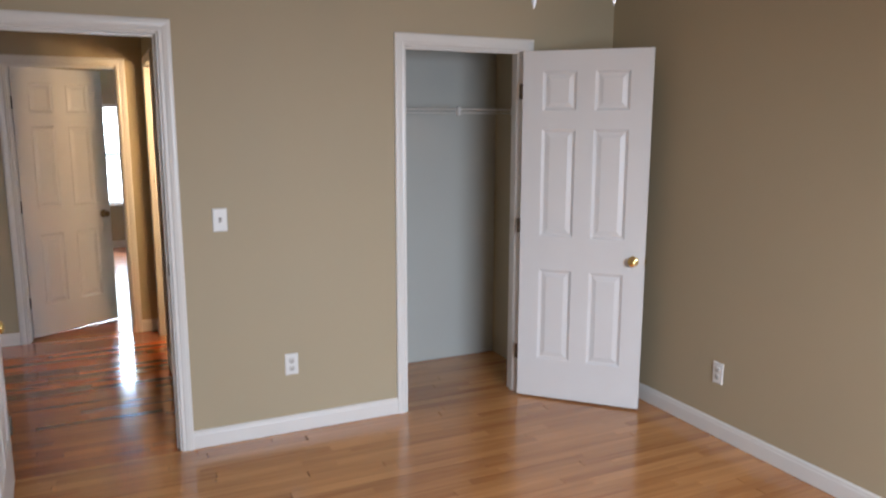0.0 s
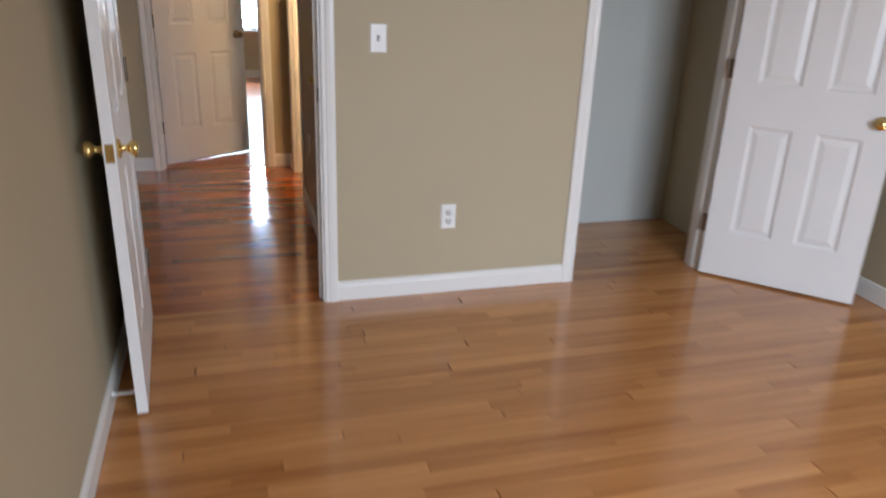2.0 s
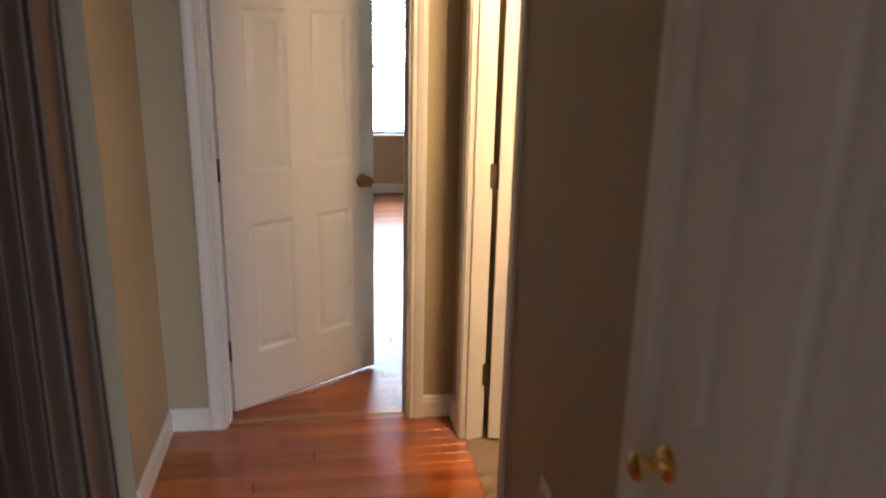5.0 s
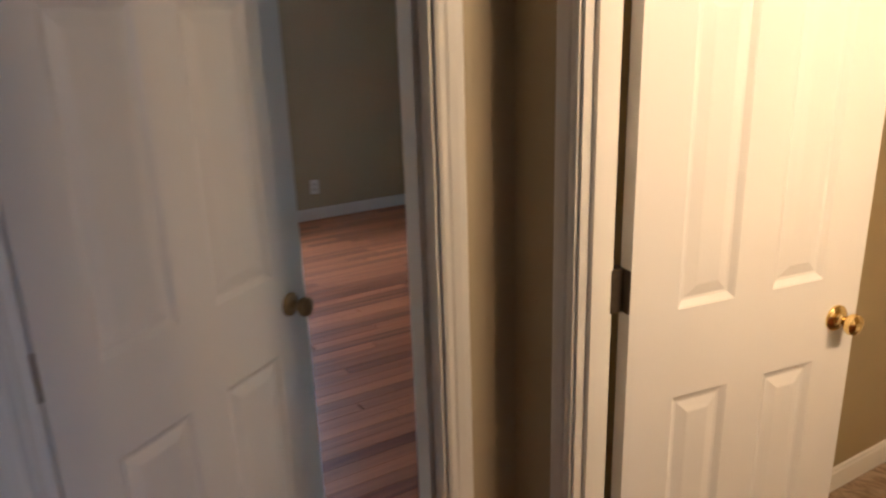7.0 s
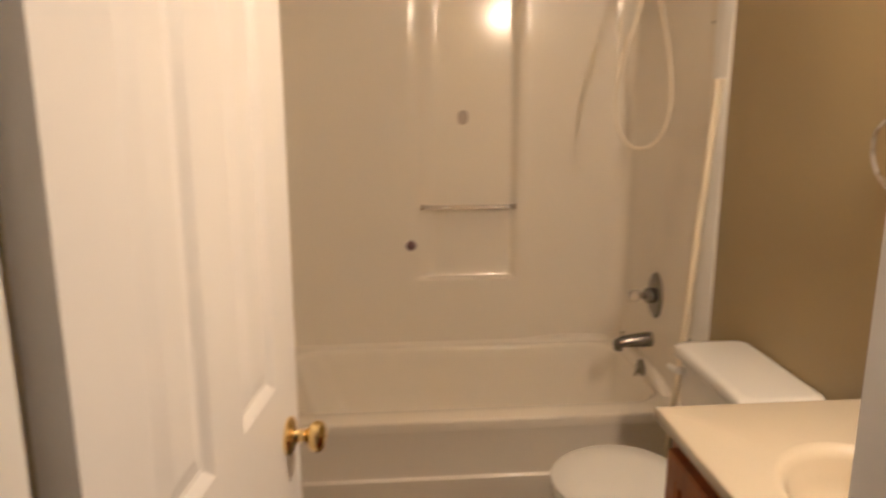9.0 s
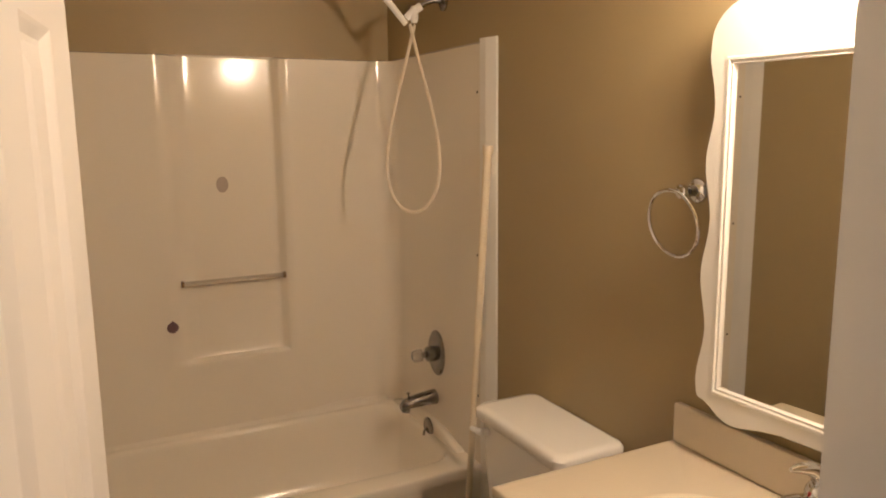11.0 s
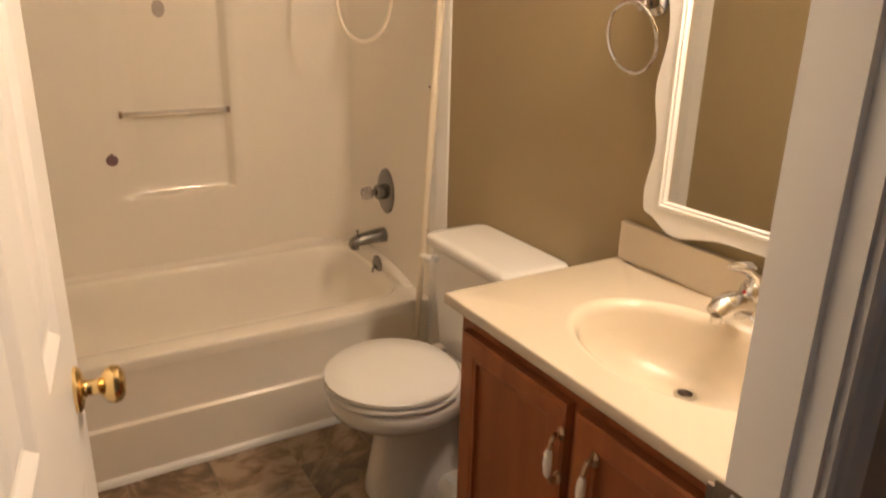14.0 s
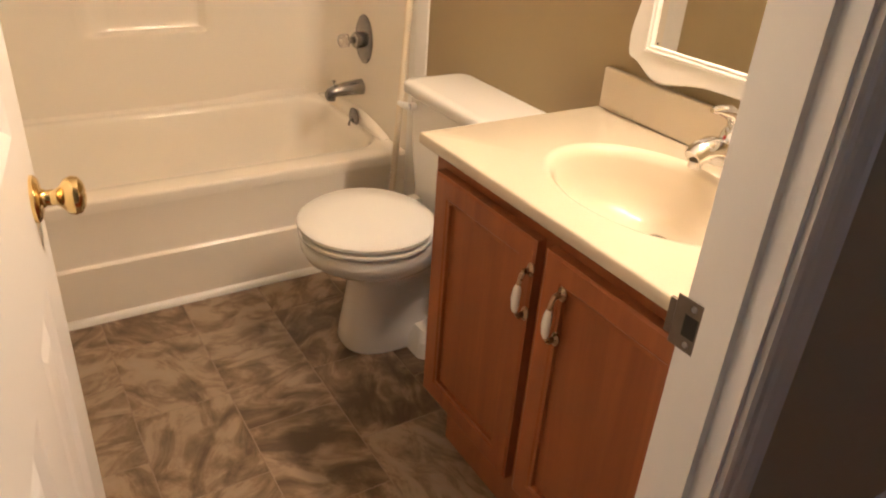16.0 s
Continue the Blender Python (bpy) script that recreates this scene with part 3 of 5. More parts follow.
# ---- latch strikes on the door linings ----
def strike(m, label):
    root = thing("strike_plate", label, "strike plate", m, group="strike plates")
    bm = bmesh.new()
    add_box(bm, -0.022, -0.0015, -0.029, 0.020, 0, 0.029, bevel=0.0007, seg=1)
    add_box(bm, -0.030, -0.0012, -0.020, -0.022, 0.003, 0.020)
    part("plate", bm, STEEL, root)
    bm = bmesh.new()
    add_box(bm, -0.008, -0.0022, -0.012, 0.008, -0.0014, 0.012)
    part("latch_hole", bm, DARK, root, "dark latch hole")
    for z in (-0.021, 0.021):
        bm = bmesh.new()
        lathe(bm, [(0.004, 0), (0.003, 0.001)], Matrix.Translation((0, -0.0015, z)) @ Matrix.Rotation(radians(90), 4, "X"), 10)
        part("screw", bm, DULL_CHROME, root)


strike(pose(DA[1] - 0.0045, 0.022, 0.93, 0, 0, -90), "dark worn steel strike plate on the door lining")
strike(pose(BW[0] - 0.010, DBA[0] + 0.0045, 0.905, 0, 0, 180), "dark worn steel strike plate on the bathroom door lining")


# ---- closet shelf ----
def wire_shelf():
    root = thing("wire_shelf", "white wire shelf across the closet", "shelf")
    for y in (0.79, 0.66, 0.52, 0.50):
        z = 1.72 if y > 0.51 else 1.695
        bm = bmesh.new()
        tube(bm, [(CLX0, y, z), (CLX1, y, z)], 0.0032, 8)
        part("rail", bm, TRIM, root)
    bm = bmesh.new()
    x = CLX0 + 0.02
    while x < CLX1:
        tube(bm, [(x, 0.79, 1.7235), (x, 0.505, 1.7235), (x, 0.50, 1.695)], 0.0015, 5)
        x += 0.032
    part("wire", bm, TRIM, root)
    for x in (1.74, 2.14):
        bm = bmesh.new()
        add_box(bm, x - 0.008, 0.49, 1.68, x + 0.008, 0.53, 1.735, bevel=0.003)
        part("bracket", bm, TRIM, root, "white plastic end bracket")


wire_shelf()


# ---- ceiling fan pull chains ----
def ceiling_fan():
    root = thing("ceiling_fan", "ceiling fan with two crystal pull chains", "ceiling fan", pose(0.86, -1.95, 0))
    bm = bmesh.new()
    lathe(bm, [(0.03, CEIL), (0.07, CEIL - 0.005), (0.065, CEIL - 0.05), (0.02, CEIL - 0.07), (0.015, CEIL - 0.12)][::-1])
    part("canopy", bm, BRONZE, root, smooth=True)
    bm = bmesh.new()
    lathe(bm, [(0.05, 2.16), (0.11, 2.19), (0.13, 2.23), (0.12, 2.29), (0.04, 2.325)])
    part("motor_housing", bm, BRONZE, root, smooth=True)
    for k in range(5):
        a = radians(72 * k + 20)
        bm = bmesh.new()
        add_box(bm, 0.12, -0.055, 2.215, 0.58, 0.055, 2.222, Matrix.Rotation(a, 4, "Z"), bevel=0.003, seg=1)
        part("blade", bm, CABINET, root)
    for x, y, ln in ((-0.13, -0.03, 0.20), (0.14, -0.02, 0.17)):
        bm = bmesh.new()
        tube(bm, [(x * 0.6, y, 2.18), (x, y, 2.14), (x, y, 2.18 - ln)], 0.0012, 6)
        c = part("pull_chain", bm, DULL_CHROME, root)
        bm = bmesh.new()
        lathe(bm, [(0.002, 0), (0.007, -0.012), (0.008, -0.022), (0.002, -0.045)], Matrix.Translation((x, y, 2.18 - ln)), 8)
        part("crystal", bm, CRYSTAL, c, "clear faceted crystal drop")


CABINET = wood("reddish_oak_cabinet", (0.165, 0.045, 0.009), (0.38, 0.125, 0.026), 0.36, grain=(17.0, 17.0, 1.0), random_amount=0.10, coat=0.08)
CRYSTAL = mat("crystal", (0.9, 0.9, 0.92), 0.05, spec=1.0)
ceiling_fan()


# ---- curtain ----
def curtain():
    root = thing("curtain", "brown pleated floor-length cloth curtain", "curtain", pose(0, 0, 0))
    rng = random.Random(4)
    n, rows = 150, 22
    x0, x1, z0, z1 = -2.0, -1.125, 0.012, 2.12
    ph = [rng.random() * 6.28 for _ in range(5)]
    vs, fs = [], []
    for j in range(rows + 1):
        z = z0 + (z1 - z0) * j / rows
        k = 1 - j / rows
        for i in range(n + 1):
            u = i / n
            x = x0 + (x1 - x0) * u + 0.012 * math.sin(9 * u + 3 * k + ph[0]) * k
            y = 1.735 + (0.028 + 0.008 * k) * math.sin(u * 78 + 0.9 * math.sin(u * 9 + ph[1]) + 0.5 * k) + 0.010 * math.sin(u * 31 + ph[2] + k) * k
            if j == 0:
                y -= 0.012 * math.sin(u * 78 + ph[3])
            vs.append((x, y, z + (0.010 * math.sin(u * 40 + ph[4]) if j == 0 else 0)))
    for j in range(rows):
        for i in range(n):
            a = j * (n + 1) + i
            fs.append((a, a + 1, a + n + 2, a + n + 1))
    me = bpy.data.meshes.new("mesh")
    me.from_pydata(vs, [], fs)
    me.materials.append(CURTAIN)
    me.shade_smooth()
    ob = new("cloth", me)
    ob.parent = root
    so = ob.modifiers.new("thickness", "SOLIDIFY")
    so.thickness = 0.002
    bm = bmesh.new()
    tube(bm, [(-2.0, 1.735, 2.13), (HX0 - 0.01, 1.735, 2.13)], 0.010, 12)
    part("rod", bm, STEEL, root, "dark curtain rod")


curtain()

# ---- bathroom ----
ACRYLIC = mat("cream_acrylic", (0.86, 0.81, 0.71), 0.14, vary=0.02, vary_scale=2, coat=0.3)
PORCELAIN = mat("white_porcelain", (0.78, 0.77, 0.74), 0.10, vary=0.015, vary_scale=4, coat=0.4)
MARBLE = mat("cream_cultured_marble", (0.63, 0.56, 0.43), 0.16, vary=0.03, vary_scale=5, coat=0.3)
SEAT = mat("white_seat_plastic", (0.80, 0.79, 0.76), 0.18, vary=0.015, vary_scale=6)
PVC = mat("cream_plastic_rod", (0.74, 0.66, 0.50), 0.35, vary=0.04, vary_scale=10)
MIRROR = mat("mirror_glass", (0.88, 0.89, 0.88), 0.01, 1.0)
CLEAR = mat("clear_acrylic", (0.80, 0.78, 0.74), 0.06, spec=0.8)
CLEAR.node_tree.nodes["Principled BSDF"].inputs["Transmission Weight"].default_value = 0.85
GLOBE = glow("lit_glass_globe", (1.0, 0.74, 0.42), 28.0)
RUBBER = mat("grey_suction_mark", (0.44, 0.38, 0.33), 0.5)
PURPLE = mat("dull_purple_hook", (0.16, 0.09, 0.11), 0.4)
CERAMIC = mat("white_ceramic_grip", (0.80, 0.78, 0.70), 0.15)


def rrect(x0, x1, y0, y1, r, z, n=8):
    pts = []
    for cx, cy, a in ((x1 - r, y1 - r, 0), (x0 + r, y1 - r, 90), (x0 + r, y0 + r, 180), (x1 - r, y0 + r, 270)):
        for k in range(n + 1):
            t = radians(a + 90 * k / n)
            pts.append((cx + r * math.cos(t), cy + r * math.sin(t), z))
    return pts


TX, TB = 1.745, 2.455       # bath front and the surround's back face
TY0, TY1 = BY[0] + 0.016, BY[1] - 0.016


def bathtub():
    root = thing("bathtub", "cream acrylic bathtub with a stepped front apron", "bathtub")
    z = 0.384
    bm = bmesh.new()
    x0, x1, y0, y1 = TX, BW[1] - 0.004, BY[0] + 0.004, BY[1] - 0.004
    rings = [rrect(x0 + 0.001, x1, y0, y1, 0.004, 0.345), rrect(x0, x1, y0, y1, 0.004, z - 0.011), rrect(x0 + 0.0015, x1, y0, y1, 0.004, z - 0.005), rrect(x0 + 0.005, x1, y0, y1, 0.004, z - 0.001), rrect(x0 + 0.010, x1, y0, y1, 0.006, z)]
    ix0, ix1, iy0, iy1 = x0 + 0.085, TB - 0.035, TY0 + 0.035, TY1 - 0.09
    for inset, zz, r in ((0.0, z, 0.10), (0.008, z - 0.004, 0.10), (0.014, z - 0.016, 0.10), (0.022, z - 0.06, 0.11), (0.040, z - 0.17, 0.12), (0.062, z - 0.25, 0.13), (0.10, z - 0.295, 0.13), (0.15, z - 0.305, 0.12)):
        rings.append(rrect(ix0 + inset, ix1 - inset, iy0 + inset, iy1 - inset * 1.9, r, zz))
    loft(bm, rings, cap0=False)
    part("basin", bm, ACRYLIC, root, smooth=True, angle=50)
    bm = bmesh.new()
    prof = [(0.003, 0.350), (0.004, 0.345), (0.006, 0.196), (0.004, 0.189), (-0.001, 0.185), (-0.004, 0.180), (-0.004, 0.170), (0.0, 0.04), (0.003, 0.004)]
    loft(bm, [[(x0 + dx, y, zz) for y in (y0, y1)] + [(x0 + 0.05, y, zz) for y in (y1, y0)] for dx, zz in prof])
    part("apron", bm, ACRYLIC, root, smooth=True, angle=25)
    bm = bmesh.new()
    loft(bm, [[(x0 - 0.016 * math.cos(radians(a)) + 0.001, y, 0.001 + 0.020 * math.sin(radians(a))) for a in (0, 22, 45, 68, 90)] + [(x0 + 0.001, y, 0.001)] for y in (y0 + 0.002, y1 - 0.002)])
    part("base_trim", bm, TRIM, root, "white quarter-round strip at the floor", smooth=True)
    # raised end below the taps, then the overflow plate
    bm = bmesh.new()
    prof = ((0.0, 0.30), (0.034, 0.30), (0.031, 0.395), (0.027, 0.412), (0.018, 0.422), (0.006, 0.426), (0.0, 0.426))
    loft(bm, [[(x, y0 + 0.014 + (v if 0.02 < k < 0.98 else v * 0.3), z if z < 0.39 else 0.378 + (z - 0.378) * math.sin(math.pi * k) ** 0.75) for v, z in prof] for k, x in ((i / 24, x0 + 0.09 + (TB - 0.005 - x0 - 0.09) * i / 24) for i in range(1, 25))])
    part("raised_end", bm, ACRYLIC, root, smooth=True, angle=50)
    bm = bmesh.new()
    m = Matrix.Translation((2.078, TY0 + 0.033, 0.398)) @ Matrix.Rotation(radians(-90), 4, "X")
    lathe(bm, [(0.037, 0), (0.037, 0.004), (0.030, 0.008), (0.008, 0.010)], m, 28)
    ov = part("overflow_plate", bm, DULL_CHROME, root, "dull chrome overflow plate", smooth=True)
    bm = bmesh.new()
    tube(bm, [m @ Vector((0, 0, 0.008)), m @ Vector((0.004, 0.012, 0.018)), m @ Vector((0.004, 0.028, 0.02))], [0.005, 0.004, 0.005], 8)
    part("lever", bm, DULL_CHROME, ov, smooth=True)
    return root


bathtub()


def tub_surround():
    root = thing("tub_surround", "cream acrylic bath surround with a recessed shelf", "bath surround")
    
    def plan(recess):
        pts = [(TX, TY0), (TX + 0.3, TY0), (TB - 0.09, TY0)]
        for k in range(9):
            a = radians(-90 + 90 * k / 8)
            pts.append((TB - 0.07 + 0.07 * math.cos(a), TY0 + 0.07 + 0.07 * math.sin(a)))
        n0, n1 = 1.398, 1.775
        d = recess
        pts += [(TB, TY0 + 0.09), (TB, n0 - 0.04), (TB, n0 - 0.010), (TB + d * 0.15, n0 - 0.002), (TB + d * 0.9, n0 + 0.010), (TB + d, n0 + 0.016), (TB + d, n0 + 0.03), (TB + d, n1 - 0.09), (TB + d, n1 - 0.06), (TB + d * 0.9, n1 - 0.03), (TB + d * 0.3, n1), (TB, n1 + 0.025), (TB, n1 + 0.05), (TB, TY1 - 0.09)]
        for k in range(9):
            a = radians(90 * k / 8)
            pts.append((TB - 0.07 + 0.07 * math.cos(a), TY1 - 0.07 + 0.07 * math.sin(a)))
        pts += [(TB - 0.09, TY1), (TX + 0.3, TY1), (TX, TY1)]
        return pts
    out = [(x if x < TB - 0.075 else BW[1] - 0.002, BY[0] + 0.002 if y < 1.3 and x < TB - 0.02 else (BY[1] - 0.002 if y > 2.0 and x < TB - 0.02 else y)) for x, y in plan(0)]
    top = 1.752
    levels = [(plan(0), 0.374), (plan(0), 0.40), (plan(0), 0.630), (plan(0), 0.645), (plan(0.002), 0.652), (plan(0.042), 0.660), (plan(0.048), 0.672), (plan(0.048), 0.70), (plan(0.048), 1.0), (plan(0.048), 1.4), (plan(0.048), top - 0.03), (plan(0.048), top - 0.008), (plan(0.048), top - 0.0078), (out, top)]
    bm = bmesh.new()
    grid = [[bm.verts.new((x, y, z)) for x, y in pts] for pts, z in levels]
    for a, b in zip(grid, grid[1:]):
        for k in range(len(a) - 1):
            bm.faces.new((a[k], a[k + 1], b[k + 1], b[k]))
    part("wall_panel", bm, ACRYLIC, root, smooth=True, angle=42)
    # moulded ledge just above the rim
    bm = bmesh.new()
    rings = []
    for k in range(25):
        u = k / 24
        yy = TY0 + 0.05 + (TY1 - TY0 - 0.1) * u
        h = 0.384 + 0.018 * math.exp(-((u - 0.12) / 0.12) ** 2)
        rings.append([(TB + 0.003, yy, 0.372), (TB - 0.022, yy, 0.374), (TB - 0.020, yy, h - 0.006), (TB - 0.010, yy, h + 0.002), (TB + 0.003, yy, h + 0.012)])
    loft(bm, rings)
    part("ledge", bm, ACRYLIC, root, smooth=True, angle=50)
    for y0, y1, s in ((BY[0] + 0.001, BY[0] + 0.017, 1), (BY[1] - 0.017, BY[1] - 0.001, -1)):
        bm = bmesh.new()
        yw = y0 if s > 0 else y1
        loft(bm, [[(TX - 0.080, yw, z), (TX + 0.001, yw, z), (TX + 0.001, yw + s * 0.017, z), (TX - 0.030, yw + s * 0.015, z), (TX - 0.076, yw + s * 0.004, z)] for z in (0.003, 1.752, 1.758)])
        add_box(bm, TX - 0.004, y0, 0.378, TX + 0.003, y1, 1.756, bevel=0.002)
        part("flange", bm, TRIM, root, "white edge strip of the surround")
        for z in (0.62, 1.09, 1.60):
            bm = bmesh.new()
            yy = TY0 if s > 0 else TY1
            lathe(bm, [(0.0045, -0.001), (0.004, 0.0012)], Matrix.Translation((TX + 0.02, yy, z)) @ Matrix.Rotation(radians(-90 * s), 4, "X"), 10)
            part("screw", bm, DARK, root, "dark screw head")
    # bar across the recess
    bm = bmesh.new()
    tube(bm, [(TB + 0.008, 1.772, 0.948), (TB + 0.008, 1.402, 0.948)], 0.0085, 14)
    bar = part("towel_bar", bm, CLEAR, root, "clear acrylic bar", smooth=True)
    for y in (1.404, 1.772):
        bm = bmesh.new()
        lathe(bm, [(0.012, -0.004), (0.012, 0.004)], Matrix.Translation((TB + 0.008, y, 0.948)) @ Matrix.Rotation(radians(90), 4, "X"), 14)
        part("socket", bm, BRONZE, bar, "dark bar end")
    return root


tub_surround()


def tub_fittings():
    wx, wy = 2.068, TY0
    m0 = Matrix.Translation((wx, wy, 0.682)) @ Matrix.Rotation(radians(-90), 4, "X")
    root = thing("shower_valve", "dull chrome shower valve with a clear knob", "shower valve")
    bm = bmesh.new()
    lathe(bm, [(0.001, 0.0), (0.075, 0), (0.075, 0.004), (0.066, 0.010), (0.045, 0.012), (0.028, 0.014)], m0 @ Matrix.Diagonal((0.84, 1.12, 1, 1)), 36)
    part("plate", bm, DULL_CHROME, root, smooth=True)
    bm = bmesh.new()
    lathe(bm, [(0.028, 0.010), (0.027, 0.04), (0.020, 0.046), (0.011, 0.048), (0.011, 0.062)], m0, 24)
    part("hub", bm, DULL_CHROME, root, smooth=True)
    bm = bmesh.new()
    lathe(bm, [(0.012, 0.060), (0.022, 0.064), (0.025, 0.078), (0.022, 0.094), (0.014, 0.099)], m0, 8)
    part("handle", bm, CLEAR, root, "faceted clear acrylic knob")
    root = thing("bath_spout", "dull chrome bath spout with a diverter pin", "bath spout")
    bm = bmesh.new()
    sx, sz = 2.090, 0.508
    rings = []
    for d, r, dz in ((0.0, 0.031, 0), (0.02, 0.030, 0), (0.06, 0.027, -0.002), (0.10, 0.024, -0.006), (0.128, 0.020, -0.012), (0.138, 0.014, -0.018)):
        rings.append([(sx + r * math.cos(2 * math.pi * k / 20), wy + d, sz + dz + r * math.sin(2 * math.pi * k / 20) * 0.9) for k in range(20)])
    loft(bm, rings)
    tube(bm, [(sx, wy + 0.118, sz - 0.015), (sx, wy + 0.120, sz - 0.038)], 0.016, 16)
    part("body", bm, DULL_CHROME, root, smooth=True)
    bm = bmesh.new()
    lathe(bm, [(0.003, 0), (0.003, 0.012), (0.007, 0.014), (0.007, 0.018)], Matrix.Translation((sx, wy + 0.108, sz + 0.014)), 10)
    part("diverter", bm, DULL_CHROME, root, smooth=True)
    # shower arm, hand shower and hose
    root = thing("hand_shower", "white hand shower on a chrome arm with a looped hose", "shower")
    ax, az = 2.02, 1.905
    bm = bmesh.new()
    lathe(bm, [(0.030, 0), (0.030, 0.004), (0.012, 0.014)], Matrix.Translation((ax, BY[0], az)) @ Matrix.Rotation(radians(-90), 4, "X"), 20)
    part("escutcheon", bm, DULL_CHROME, root, smooth=True)
    bm = bmesh.new()
    tube(bm, [(ax, BY[0] + 0.01, az), (ax + 0.004, BY[0] + 0.035, az + 0.003), (ax + 0.01, BY[0] + 0.06, az - 0.006), (ax + 0.015, BY[0] + 0.085, az - 0.022)], 0.0085, 12)
    part("arm", bm, DULL_CHROME, root, smooth=True)
    bm = bmesh.new()
    hx, hy, hz = ax + 0.03, BY[0] + 0.125, az - 0.055
    tube(bm, [(ax + 0.013, BY[0] + 0.078, az - 0.016), (ax + 0.02, BY[0] + 0.10, az - 0.032), (hx, hy, hz)], [0.013, 0.014, 0.012], 12)
    lathe(bm, [(0.010, -0.035), (0.014, -0.02), (0.014, 0.012), (0.010, 0.018)], Matrix.Translation((ax + 0.02, BY[0] + 0.10, az - 0.035)), 12)
    part("bracket", bm, PLATE, root, "white plastic holder", smooth=True)
    bm = bmesh.new()
    tip = Vector((hx + 0.06, hy + 0.20, hz + 0.24))
    base = Vector((hx, hy, hz - 0.02))
    tube(bm, [base, base.lerp(tip, 0.3), base.lerp(tip, 0.7), base.lerp(tip, 0.85), tip], [0.010, 0.011, 0.013, 0.017, 0.021], 12)
    d = (tip - base).normalized()
    q = Vector((0.35, 0.45, -0.75)).to_track_quat("Z", "Y").to_matrix().to_4x4()
    lathe(bm, [(0.018, -0.03), (0.034, -0.01), (0.040, 0.006), (0.036, 0.014)], Matrix.Translation(tip + d * 0.02) @ q, 20)
    part("handset", bm, PLATE, root, "white plastic hand shower", smooth=True)
    bm = bmesh.new()
    pts = []
    for k in range(121):
        ph = 2 * math.pi * k / 120
        g = (1 - math.cos(ph)) / 2
        z = az - 0.075 - 0.615 * g
        wide = 0.012 * math.sin(ph) + 0.128 * math.sin(ph) * g
        y = hy - 0.012 + 0.040 * g - 0.86 * wide - 0.02 * k / 120
        pts.append((hx - 0.075 * g - 0.45 * wide, max(y, TY0 + 0.008), z))
    tube(bm, pts, 0.0058, 8)
    part("hose", bm, HOSE, root, "cream ribbed shower hose", smooth=True)


HOSE = mat("cream_hose", (0.72, 0.65, 0.52), 0.35, bump=0.5, bump_scale=400)
tub_fittings()


def small_marks():
    root = thing("suction_hook", "small dull purple suction hook on the surround", "hook")
    bm = bmesh.new()
    lathe(bm, [(0.020, 0), (0.018, 0.004), (0.008, 0.010)], Matrix.Translation((TB, 1.816, 0.796)) @ Matrix.Rotation(radians(-90), 4, "Y"), 20)
    part("cup", bm, PURPLE, root, smooth=True)
    bm = bmesh.new()
    add_box(bm, TB - 0.012, 1.812, 0.80, TB - 0.004, 1.820, 0.822, bevel=0.002)
    part("tab", bm, PURPLE, root)
    root = thing("adhesive_pad", "small oval grey adhesive pad on the surround", "pad")
    bm = bmesh.new()
    m = Matrix.Translation((TB + 0.0475, 1.607, 1.295)) @ Matrix.Rotation(radians(-90), 4, "Y") @ Matrix.Diagonal((1.35, 1, 1, 1))
    lathe(bm, [(0.0215, 0), (0.021, 0.002), (0.015, 0.0025), (0.0145, 0.0015)], m, 24)
    part("pad", bm, RUBBER, root, smooth=True)


small_marks()


